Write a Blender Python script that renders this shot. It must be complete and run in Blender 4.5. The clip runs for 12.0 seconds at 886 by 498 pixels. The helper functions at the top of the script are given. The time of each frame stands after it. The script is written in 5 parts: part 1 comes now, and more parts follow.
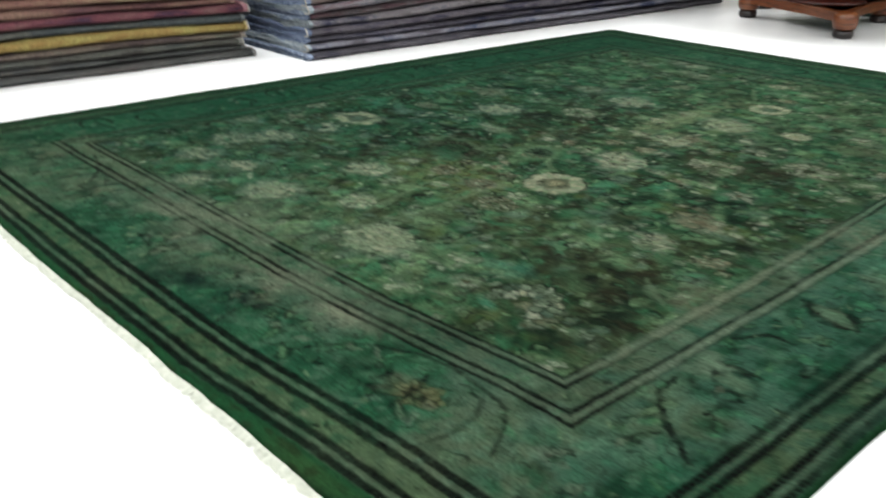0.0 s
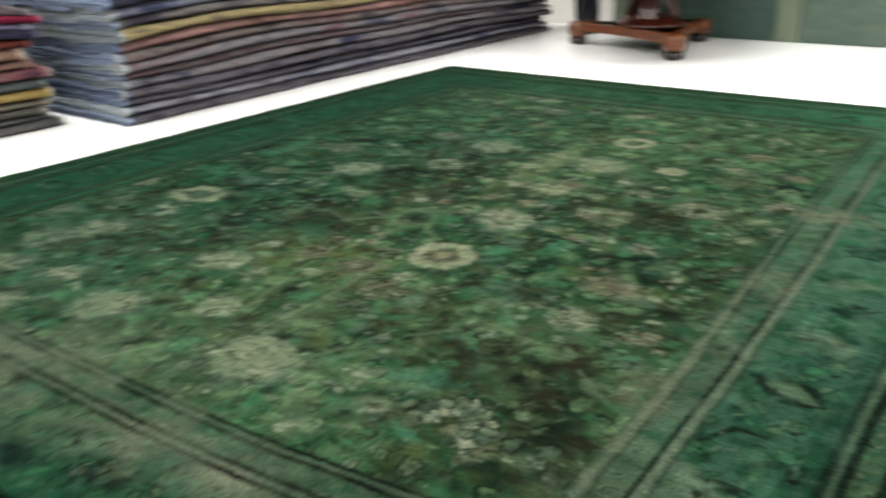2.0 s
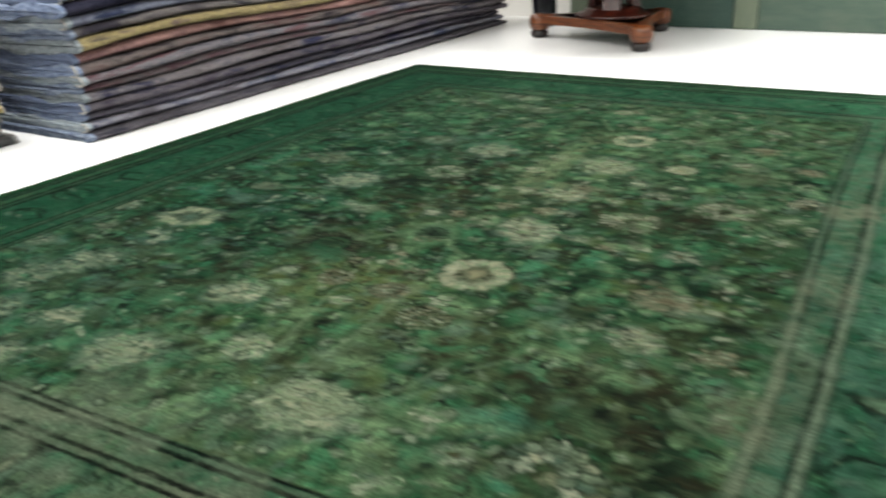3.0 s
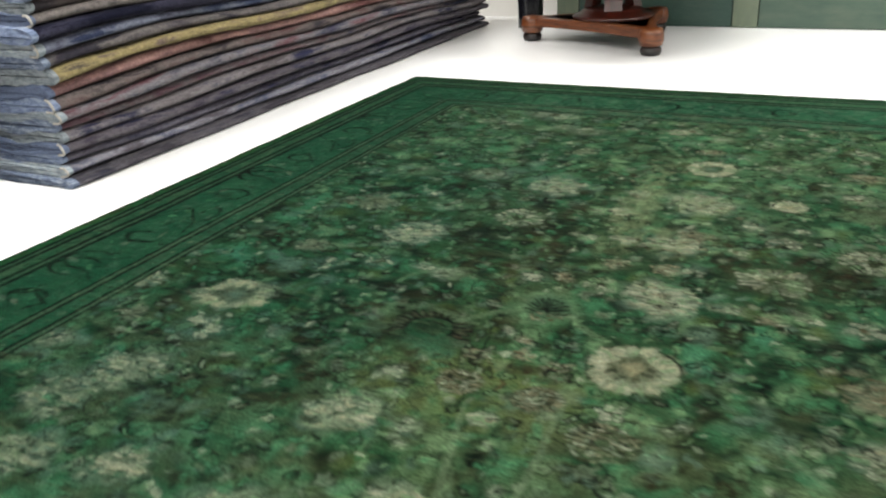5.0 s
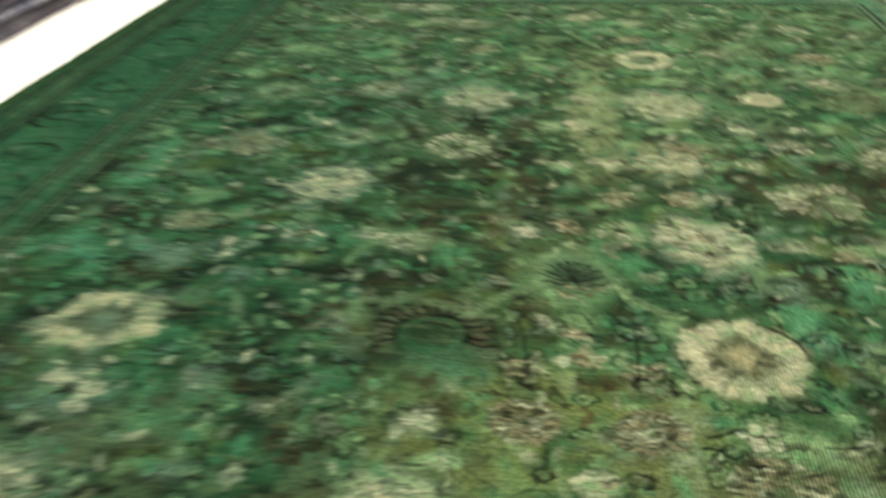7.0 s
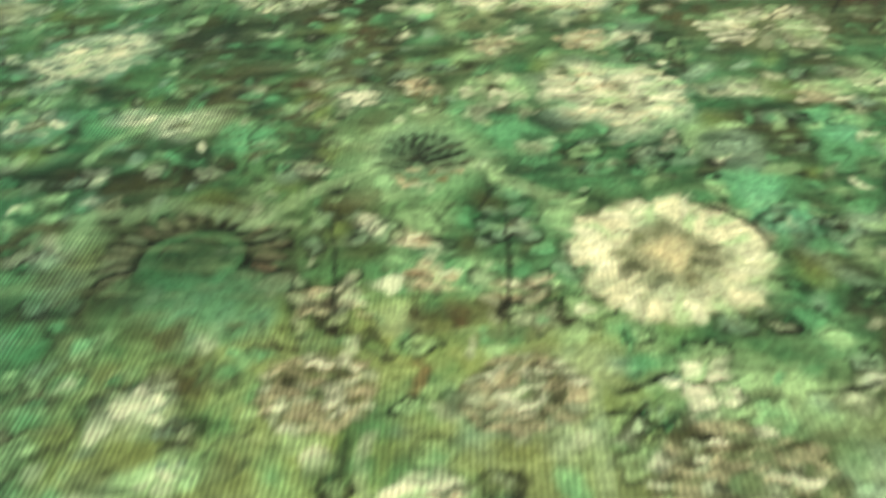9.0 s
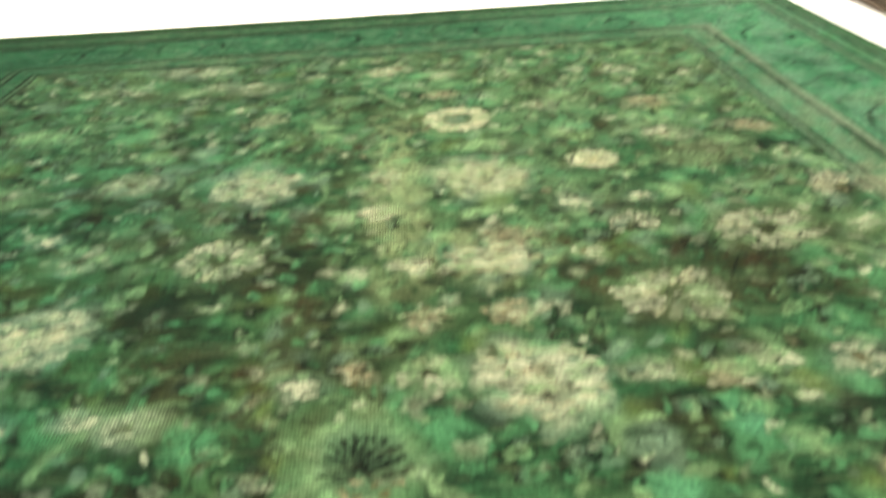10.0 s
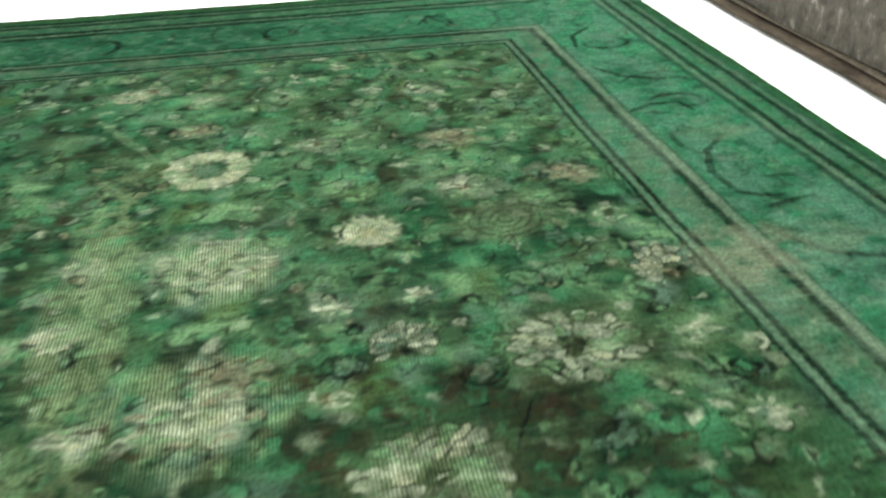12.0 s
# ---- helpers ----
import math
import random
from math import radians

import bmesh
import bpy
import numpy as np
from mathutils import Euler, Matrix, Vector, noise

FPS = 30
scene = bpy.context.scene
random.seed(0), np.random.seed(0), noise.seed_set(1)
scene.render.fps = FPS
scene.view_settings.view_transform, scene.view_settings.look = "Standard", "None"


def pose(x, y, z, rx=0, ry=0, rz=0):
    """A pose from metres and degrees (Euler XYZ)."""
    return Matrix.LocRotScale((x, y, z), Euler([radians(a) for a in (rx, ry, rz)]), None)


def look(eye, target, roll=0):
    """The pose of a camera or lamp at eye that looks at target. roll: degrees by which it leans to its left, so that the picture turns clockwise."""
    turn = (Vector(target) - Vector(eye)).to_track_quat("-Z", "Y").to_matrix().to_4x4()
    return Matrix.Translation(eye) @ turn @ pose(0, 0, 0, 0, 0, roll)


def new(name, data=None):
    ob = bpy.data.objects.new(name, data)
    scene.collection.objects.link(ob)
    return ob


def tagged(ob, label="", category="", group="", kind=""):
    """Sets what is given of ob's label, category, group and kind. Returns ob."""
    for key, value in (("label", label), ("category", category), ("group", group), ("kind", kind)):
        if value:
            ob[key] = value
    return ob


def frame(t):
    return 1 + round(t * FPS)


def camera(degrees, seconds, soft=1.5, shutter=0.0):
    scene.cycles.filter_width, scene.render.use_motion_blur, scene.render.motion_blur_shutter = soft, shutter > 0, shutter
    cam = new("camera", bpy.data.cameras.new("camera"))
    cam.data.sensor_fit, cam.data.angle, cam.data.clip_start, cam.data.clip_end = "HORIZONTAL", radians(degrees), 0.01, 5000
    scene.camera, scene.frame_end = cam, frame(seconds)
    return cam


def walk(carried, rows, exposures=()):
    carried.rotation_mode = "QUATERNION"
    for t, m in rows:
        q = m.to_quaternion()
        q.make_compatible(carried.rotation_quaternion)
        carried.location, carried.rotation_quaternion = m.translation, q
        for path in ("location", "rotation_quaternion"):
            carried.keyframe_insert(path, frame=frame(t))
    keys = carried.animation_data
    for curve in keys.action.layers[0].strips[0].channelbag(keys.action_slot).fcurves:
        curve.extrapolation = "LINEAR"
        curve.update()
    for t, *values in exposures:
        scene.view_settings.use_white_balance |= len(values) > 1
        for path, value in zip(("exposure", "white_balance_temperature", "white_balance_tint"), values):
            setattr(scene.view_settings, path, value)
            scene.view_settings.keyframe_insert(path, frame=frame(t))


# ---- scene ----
cam = camera(56.5, 12.0, soft=2.0, shutter=0.9)
PATH = [
    (0, (3.097, -0.434, 0.758), (1.723, 0.78, -0.041), 0.5),
    (0.5, (3.023, -0.4, 0.758), (1.617, 0.782, -0.032), -2.3),
    (1, (2.957, -0.344, 0.747), (1.553, 0.819, -0.077), -2.6),
    (1.5, (2.862, -0.273, 0.759), (1.549, 0.98, -0.082), -4.4),
    (2, (2.793, -0.273, 0.776), (1.686, 1.221, 0.038), -1.4),
    (2.5, (2.654, -0.299, 0.783), (1.798, 1.315, -0.033), -2.3),
    (3, (2.524, -0.279, 0.792), (1.551, 1.295, 0.033), -2.4),
    (3.5, (2.389, -0.19, 0.776), (1.361, 1.324, -0.03), -2.6),
    (3.7, (2.338, -0.155, 0.779), (1.31, 1.35, -0.045), -3.7),
    (5.3, (1.87, -0.061, 0.847), (1.07, 1.594, 0.058), -2.7),
    (5.5, (1.816, -0.018, 0.822), (1.012, 1.618, 0.001), -3.1),
    (6, (1.641, 0.112, 0.819), (0.882, 1.716, -0.103), -5.0),
    (6.5, (1.5, 0.201, 0.798), (0.913, 1.8, -0.251), -5.8),
    (7, (1.413, 0.311, 0.73), (1.141, 2.002, -0.303), -2.1),
    (7.2, (1.416, 0.383, 0.654), (1.202, 2.055, -0.423), -2.4),
    (8.8, (1.52, 0.647, 0.457), (1.347, 2.218, -0.769), -4.6),
    (9, (1.524, 0.666, 0.464), (1.384, 2.248, -0.751), -4.6),
    (9.5, (1.541, 0.708, 0.536), (1.525, 2.376, -0.567), -4.7),
    (10, (1.527, 0.733, 0.65), (1.571, 2.485, -0.313), -3.4),
    (10.5, (1.505, 0.778, 0.707), (1.742, 2.531, -0.227), -1.3),
    (11, (1.592, 0.898, 0.692), (1.942, 2.623, -0.257), -1.5),
    (11.5, (1.729, 1.054, 0.646), (2.025, 2.719, -0.421), -1.9),
    (12, (1.781, 1.14, 0.64), (2.094, 2.814, -0.409), -1.4),
]

EXPOSURES = [(0.0, -0.15, 6200, 9), (0.5, 0.05, 6300, 9), (1.0, 0.14, 6400, 9), (1.5, 0.4, 6500, 9), (2.0, 0.07, 6500, 9), (3.0, 0.03, 6450, 9), (5.5, 0.02, 6500, 10), (6.0, 0.1, 6500, 10), (6.3, 0.42, 7400, 10), (7.0, 0.65, 7500, 9), (8.8, 1.49, 7700, 9),
             (9.6, 1.49, 7700, 9), (10.1, 1.12, 7600, 9), (10.6, 0.5, 6600, 7), (11.0, 0.3, 6350, 3), (11.5, 0.5, 6100, -1), (12.0, 0.66, 6300, 1)]
walk(cam, [(t, look(eye, target, roll)) for t, eye, target, roll in PATH], EXPOSURES)

# ---- world and lights ----
world = bpy.data.worlds.new("room_world")
scene.world = world
world.use_nodes = True
world.node_tree.nodes["Background"].inputs["Color"].default_value = (0.9, 0.95, 1.0, 1)
world.node_tree.nodes["Background"].inputs["Strength"].default_value = 0.05

LAMPS = [(x, y) for x in (-1.2, 1.4, 4.0) for y in (-1.8, 1.4, 4.4)]
LAMP_WATT = 72.0
CEILING = 3.0
for lx, ly in LAMPS:
    lamp = bpy.data.lights.new("ceiling_lamp", "AREA")
    lamp.shape, lamp.size, lamp.size_y = "RECTANGLE", 1.2, 0.6
    lamp.energy, lamp.color = LAMP_WATT, (1.0, 0.985, 0.95)
    new("ceiling_lamp", lamp).matrix_world = pose(lx, ly, CEILING - 0.09)


# ---- materials ----
def srgb(r, g, b, k=1.0):
    lin = [(v / 255 / 12.92) if v / 255 <= 0.04045 else ((v / 255 + 0.055) / 1.055) ** 2.4 for v in (r, g, b)]
    return np.array([v * k for v in lin], np.float32)


def material(name, rough=0.6, metal=0.0):
    m = bpy.data.materials.new(name)
    m.use_nodes = True
    bsdf = m.node_tree.nodes["Principled BSDF"]
    bsdf.inputs["Roughness"].default_value, bsdf.inputs["Metallic"].default_value = rough, metal
    return m, m.node_tree.nodes, m.node_tree.links, bsdf


def node(nodes, kind, **values):
    n = nodes.new(kind)
    for key, value in values.items():
        n.inputs[key.replace("_", " ")].default_value = value
    return n


def ramp(nodes, stops):
    r = nodes.new("ShaderNodeValToRGB")
    while len(r.color_ramp.elements) < len(stops):
        r.color_ramp.elements.new(0.5)
    for e, (at, col) in zip(r.color_ramp.elements, stops):
        e.position, e.color = at, (*[float(v) for v in col], 1)
    return r


def mapped(nodes, links, scale=(1, 1, 1)):
    c = nodes.new("ShaderNodeTexCoord")
    m = nodes.new("ShaderNodeMapping")
    m.inputs["Scale"].default_value = scale
    links.new(c.outputs["Object"], m.inputs["Vector"])
    return m.outputs["Vector"]


def mottled(name, colors, scale=8.0, stretch=(1, 1, 1), rough=0.6, bump=0.1, bump_scale=80.0, detail=6.0, metal=0.0):
    """A surface of two or more tones in soft patches, with a fine relief."""
    m, nodes, links, bsdf = material(name, rough, metal)
    at = mapped(nodes, links, stretch)
    n1 = node(nodes, "ShaderNodeTexNoise", Scale=scale, Detail=detail, Roughness=0.65)
    links.new(at, n1.inputs["Vector"])
    count = len(colors)
    r = ramp(nodes, [(0.3 + 0.4 * i / max(1, count - 1), c) for i, c in enumerate(colors)])
    links.new(n1.outputs["Fac"], r.inputs["Fac"])
    links.new(r.outputs["Color"], bsdf.inputs["Base Color"])
    n2 = node(nodes, "ShaderNodeTexNoise", Scale=bump_scale, Detail=3.0)
    links.new(at, n2.inputs["Vector"])
    b = node(nodes, "ShaderNodeBump", Strength=bump, Distance=0.01)
    links.new(n2.outputs["Fac"], b.inputs["Height"])
    links.new(b.outputs["Normal"], bsdf.inputs["Normal"])
    return m


def pile_material(name):
    """Knotted wool, dyed by the attribute 'dye'; its alpha is the wear, where the warps show as fine stripes."""
    m, nodes, links, bsdf = material(name, 0.92)
    bsdf.inputs["Specular IOR Level"].default_value = 0.04
    dye = nodes.new("ShaderNodeAttribute")
    dye.attribute_name = "dye"
    at = mapped(nodes, links)
    fine = node(nodes, "ShaderNodeTexNoise", Scale=170.0, Detail=2.0, Roughness=0.6)
    mid = node(nodes, "ShaderNodeTexNoise", Scale=45.0, Detail=4.0, Roughness=0.7)
    streak = node(nodes, "ShaderNodeTexNoise", Scale=60.0, Detail=2.0)
    sat = mapped(nodes, links, (0.35, 3.0, 1))
    for n in (fine, mid):
        links.new(at, n.inputs["Vector"])
    links.new(sat, streak.inputs["Vector"])
    wave = node(nodes, "ShaderNodeTexWave", Scale=6.2832 / 20 / 0.0046, Distortion=1.6, Detail=2.0)
    wave.wave_type, wave.bands_direction = "BANDS", "X"
    links.new(at, wave.inputs["Vector"])

    def math_node(op, a, b):
        n = nodes.new("ShaderNodeMath")
        n.operation = op
        for i, v in enumerate((a, b)):
            if isinstance(v, (int, float)):
                n.inputs[i].default_value = v
            else:
                links.new(v, n.inputs[i])
        return n.outputs[0]

    g1 = math_node("MULTIPLY_ADD", fine.outputs["Fac"], 1.7)
    nodes[-1].inputs[2].default_value = 0.15
    g2 = math_node("MULTIPLY_ADD", mid.outputs["Fac"], 0.9)
    nodes[-1].inputs[2].default_value = 0.55
    g3 = math_node("MULTIPLY_ADD", streak.outputs["Fac"], 0.8)
    nodes[-1].inputs[2].default_value = 0.6
    w1 = math_node("SUBTRACT", wave.outputs["Fac"], 0.5)
    w2 = math_node("MULTIPLY", w1, dye.outputs["Alpha"])
    w3 = math_node("MULTIPLY_ADD", w2, 1.05)
    nodes[-1].inputs[2].default_value = 1.0
    total = math_node("MULTIPLY", math_node("MULTIPLY", g1, g2), math_node("MULTIPLY", g3, w3))
    mix = nodes.new("ShaderNodeVectorMath")
    mix.operation = "SCALE"
    links.new(dye.outputs["Color"], mix.inputs[0])
    links.new(total, mix.inputs["Scale"])
    links.new(mix.outputs[0], bsdf.inputs["Base Color"])
    b = node(nodes, "ShaderNodeBump", Strength=0.5, Distance=0.002)
    links.new(fine.outputs["Fac"], b.inputs["Height"])
    links.new(b.outputs["Normal"], bsdf.inputs["Normal"])
    return m


K = 0.48
M_PILE = pile_material("green_pile")
M_FLOOR = mottled("white_floor", [(0.78, 0.78, 0.775), (0.83, 0.83, 0.825)], 1.5, rough=0.32, bump=0.02, bump_scale=30)
M_WALL = mottled("white_plaster", [(0.72, 0.70, 0.66), (0.78, 0.76, 0.72)], 3, rough=0.9, bump=0.08)
M_CEIL = mottled("ceiling_white", [(0.78, 0.78, 0.77), (0.82, 0.82, 0.81)], 3, rough=0.9, bump=0.05)
M_GREEN = mottled("green_paint", [srgb(70, 100, 86, K), srgb(86, 112, 95, K), srgb(104, 122, 104, K)], 4, (1.2, 1, 4), 0.5, 0.12, 30)
M_GREEN_DARK = mottled("dark_green_paint", [srgb(44, 84, 74, K), srgb(62, 98, 86, K), srgb(84, 110, 96, K)], 4, (1.2, 1, 4), 0.5, 0.12, 30)
M_SAGE = mottled("sage_paint", [srgb(118, 136, 112, K), srgb(138, 150, 124, K)], 6, (4, 1, 1), 0.5, 0.12, 30)
M_WOOD = mottled("amber_wood", [srgb(66, 30, 12, K), srgb(130, 70, 34, K), srgb(166, 100, 54, K)], 9, (1, 1, 7), 0.32, 0.08, 60)
M_WOOD_DARK = mottled("dark_mahogany", [srgb(34, 12, 8, K), srgb(72, 26, 16, K), srgb(96, 38, 22, K)], 5, (6, 6, 1), 0.28, 0.08, 60)
M_FOOT = mottled("worn_dark_foot", [srgb(10, 6, 6, K), srgb(26, 14, 12, K), srgb(60, 34, 22, K)], 16, rough=0.4, bump=0.1)
M_BLACK = mottled("black_gloss", [srgb(12, 12, 16), srgb(24, 25, 32)], 12, (1, 1, 0.3), 0.22, 0.5, 16)
M_CLOTH = mottled("white_cloth", [(0.7, 0.71, 0.73), (0.8, 0.8, 0.81)], 12, (4, 1, 1), 0.9, 0.2)
M_CORD = mottled("cotton_cord", [srgb(190, 186, 176, K), srgb(232, 228, 220, K)], 60, rough=0.95, bump=0.4, bump_scale=300)
M_FRINGE = mottled("pale_fringe", [(0.28, 0.30, 0.24), (0.56, 0.57, 0.50)], 40, (3, 1, 1), 0.95, 0.4, 200)
M_FRAME = mottled("lamp_frame", [(0.7, 0.7, 0.7), (0.76, 0.76, 0.76)], 8, rough=0.4)


def wool(name, colors, k=K):
    """The folded edge of a rug: its tones change along the fold and in short flecks."""
    m, nodes, links, bsdf = material(name, 0.95)
    bsdf.inputs["Specular IOR Level"].default_value = 0.1
    at = mapped(nodes, links, (6, 1.0, 2))
    own = nodes.new("ShaderNodeVectorMath")
    own.operation = "MULTIPLY_ADD"
    links.new(nodes.new("ShaderNodeObjectInfo").outputs["Random"], own.inputs[0])
    own.inputs[1].default_value = (17.0, 31.0, 23.0)
    links.new(at, own.inputs[2])
    n1 = node(nodes, "ShaderNodeTexNoise", Scale=2.6, Detail=7.0, Roughness=0.72)
    links.new(own.outputs[0], n1.inputs["Vector"])
    count = len(colors)
    r = ramp(nodes, [(0.39 + 0.22 * i / max(1, count - 1), srgb(*c, k)) for i, c in enumerate(colors)])
    links.new(n1.outputs["Fac"], r.inputs["Fac"])
    n2 = node(nodes, "ShaderNodeTexNoise", Scale=70.0, Detail=3.0, Roughness=0.7)
    links.new(mapped(nodes, links, (1, 1, 1)), n2.inputs["Vector"])
    r2 = ramp(nodes, [(0.3, (0.72, 0.72, 0.72)), (0.7, (1.22, 1.22, 1.22))])
    links.new(n2.outputs["Fac"], r2.inputs["Fac"])
    mul = nodes.new("ShaderNodeMix")
    mul.data_type, mul.blend_type = "RGBA", "MULTIPLY"
    mul.inputs["Factor"].default_value = 1.0
    links.new(r.outputs["Color"], mul.inputs["A"])
    links.new(r2.outputs["Color"], mul.inputs["B"])
    links.new(mul.outputs["Result"], bsdf.inputs["Base Color"])
    b = node(nodes, "ShaderNodeBump", Strength=0.5, Distance=0.004)
    links.new(n2.outputs["Fac"], b.inputs["Height"])
    n3 = node(nodes, "ShaderNodeTexNoise", Scale=3.0, Detail=3.0, Roughness=0.7)
    links.new(mapped(nodes, links, (0.3, 9, 0.8)), n3.inputs["Vector"])
    b2 = node(nodes, "ShaderNodeBump", Strength=0.5, Distance=0.02)
    links.new(n3.outputs["Fac"], b2.inputs["Height"])
    links.new(b.outputs["Normal"], b2.inputs["Normal"])
    links.new(b2.outputs["Normal"], bsdf.inputs["Normal"])
    return m


# ---- small builders ----
def finish(bm, name, mat, smooth=False):
    me = bpy.data.meshes.new(name)
    bmesh.ops.recalc_face_normals(bm, faces=bm.faces)
    bm.to_mesh(me)
    bm.free()
    me.materials.append(mat)
    if smooth:
        for p in me.polygons:
            p.use_smooth = True
    return me


def part(name, bm, mat, parent, label="", smooth=False):
    ob = new(name, finish(bm, name, mat, smooth))
    ob.parent = parent
    return tagged(ob, label)


def box(bm, x0, x1, y0, y1, z0, z1, bevel=0.0):
    made = bmesh.ops.create_cube(bm, size=1.0, matrix=Matrix.LocRotScale(((x0 + x1) / 2, (y0 + y1) / 2, (z0 + z1) / 2), None, (x1 - x0, y1 - y0, z1 - z0)))
    if bevel:
        edges = list({e for v in made["verts"] for e in v.link_edges})
        bmesh.ops.bevel(bm, geom=edges, offset=bevel, segments=2, affect="EDGES")
    return bm


def lathe(bm, profile, cx, cy, sides=24):
    rings = [[bm.verts.new((cx + r * math.cos(2 * math.pi * i / sides), cy + r * math.sin(2 * math.pi * i / sides), z)) for i in range(sides)] for r, z in profile]
    for a, b in zip(rings, rings[1:]):
        for i in range(sides):
            bm.faces.new((a[i], a[(i + 1) % sides], b[(i + 1) % sides], b[i]))
    bm.faces.new(rings[0][::-1])
    bm.faces.new(rings[-1])
    return bm


def tube(bm, points, radius, sides=6):
    points = [Vector(p) for p in points]
    rings = []
    for i, p in enumerate(points):
        along = (points[min(i + 1, len(points) - 1)] - points[max(i - 1, 0)]).normalized()
        side = along.cross(Vector((0.3, 0.2, 0.93))).normalized()
        up = side.cross(along)
        rings.append([bm.verts.new(p + radius * (math.cos(a) * side + math.sin(a) * up)) for a in (2 * math.pi * k / sides for k in range(sides))])
    for a, b in zip(rings, rings[1:]):
        for i in range(sides):
            bm.faces.new((a[i], a[(i + 1) % sides], b[(i + 1) % sides], b[i]))
    bm.faces.new(rings[0][::-1])
    bm.faces.new(rings[-1])
    return bm


def thing(name, label, category, group="", kind="", at=(0, 0, 0)):
    ob = new(name)
    ob.location = at
    return tagged(ob, label, category, group, kind)


# ---- the room ----
X0, X1, Y0, Y1 = -3.2, 6.0, -4.0, 5.75


def slab(name, x0, x1, y0, y1, z0, z1, mat, label, category):
    return tagged(new(name, finish(box(bmesh.new(), x0, x1, y0, y1, z0, z1), name, mat)), label, category, kind="structure")


slab("floor", X0 - 0.2, X1 + 0.2, Y0 - 0.2, Y1 + 0.2, -0.2, 0.0, M_FLOOR, "bright white polished showroom floor", "floor")
slab("ceiling", X0 - 0.2, X1 + 0.2, Y0 - 0.2, Y1 + 0.2, CEILING, CEILING + 0.2, M_CEIL, "plain white ceiling", "ceiling")
slab("wall_north", X0, X1, Y1, Y1 + 0.2, 0, CEILING, M_WALL, "pale plastered wall", "wall")
slab("wall_south", X0, X1, Y0 - 0.2, Y0, 0, CEILING, M_WALL, "pale plastered wall", "wall")
slab("wall_west", X0 - 0.2, X0, Y0 - 0.2, Y1 + 0.2, 0, CEILING, M_WALL, "pale plastered wall", "wall")
slab("wall_east", X1, X1 + 0.2, Y0 - 0.2, Y1 + 0.2, 0, CEILING, M_WALL, "pale plastered wall", "wall")

for lx, ly in LAMPS:
    fixture = thing("ceiling_light", "white rectangular ceiling light", "lamp", "ceiling lights", at=(lx, ly, CEILING))
    bm = bmesh.new()
    for s in (-1, 1):
        box(bm, -0.62, 0.62, s * 0.31 - 0.01, s * 0.31 + 0.01, -0.08, 0.0)
        box(bm, s * 0.62 - 0.01, s * 0.62 + 0.01, -0.3, 0.3, -0.08, 0.0)
    part("frame", bm, M_FRAME, fixture)
    part("back_plate", box(bmesh.new(), -0.605, 0.605, -0.295, 0.295, -0.02, 0.0), M_FRAME, fixture)

# ---- green painted panelling at the far end ----
press = thing("panelled_cabinet", "green painted wooden cabinet with flat panels against the far wall", "cabinet", at=(0.15, 5.43, 0))
part("carcass", box(bmesh.new(), 0.0, 2.47, 0.03, 0.31, 0.0, 2.1), M_GREEN, press)
edges_x = [0.0, 0.155, 1.135, 1.29, 2.3, 2.47]
for i, (a, b) in enumerate(zip(edges_x, edges_x[1:])):
    if i % 2 == 0:
        part("stile", box(bmesh.new(), a + 0.003, b - 0.003, -0.002, 0.032, 0.004, 2.1, 0.002), M_SAGE, press, "lighter sage stile")
    else:
        part("panel", box(bmesh.new(), a + 0.003, b - 0.003, 0.006, 0.034, 0.004, 2.1, 0.002), M_GREEN_DARK if i == 1 else M_GREEN, press)

bm = bmesh.new()
n = 14
front, back = [], []
for i in range(n + 1):
    x = -0.075 + 0.15 * i / n
    fold = 0.012 * math.sin(i * 1.9) + 0.006 * math.sin(i * 3.7)
    low = 0.075 + 0.02 * math.sin(i * 1.3) + 0.045 * (1 - i / n)
    for rows_, dy in ((front, -0.004), (back, 0.004)):
        rows_.append([bm.verts.new((x, fold * (1 - 0.5 * z) + dy, z if z > 0.3 else low)) for z in (0.0, 0.4, 0.8, 1.2)])
for rows_ in (front, back):
    for a, b in zip(rows_, rows_[1:]):
        for k in range(3):
            bm.faces.new((a[k], b[k], b[k + 1], a[k + 1]))
for a, b, c, d in zip(front, front[1:], back, back[1:]):
    bm.faces.new((a[0], c[0], d[0], b[0]))
    bm.faces.new((a[3], b[3], d[3], c[3]))
cloth = tagged(new("hanging_cloth", finish(bm, "hanging_cloth", M_CLOTH, True)), "narrow white cloth with an uneven hem hanging by the cabinet", "cloth")
cloth.location = (2.34, 5.40, 0)

# ---- pedestal table with a three-cornered base ----
FEET = [(1.005, 4.43), (0.205, 4.79), (0.865, 5.24)]
TCX, TCY = sum(f[0] for f in FEET) / 3, sum(f[1] for f in FEET) / 3
table = thing("pedestal_table", "round wooden pedestal table with a three-cornered platform on bun feet", "table", at=(TCX, TCY, 0))
feet = [Vector((x - TCX, y - TCY, 0)) for x, y in FEET]
for f in feet:
    part("foot", lathe(bmesh.new(), [(0.034, 0.0), (0.05, 0.004), (0.057, 0.02), (0.056, 0.038), (0.046, 0.05)], f.x, f.y), M_FOOT, table, "black turned bun foot", True)
    part("corner_block", lathe(bmesh.new(), [(0.046, 0.05), (0.06, 0.056), (0.068, 0.085), (0.066, 0.12), (0.058, 0.142), (0.03, 0.148)], f.x, f.y), M_WOOD, table, "turned amber block", True)
bm = bmesh.new()
outline = []
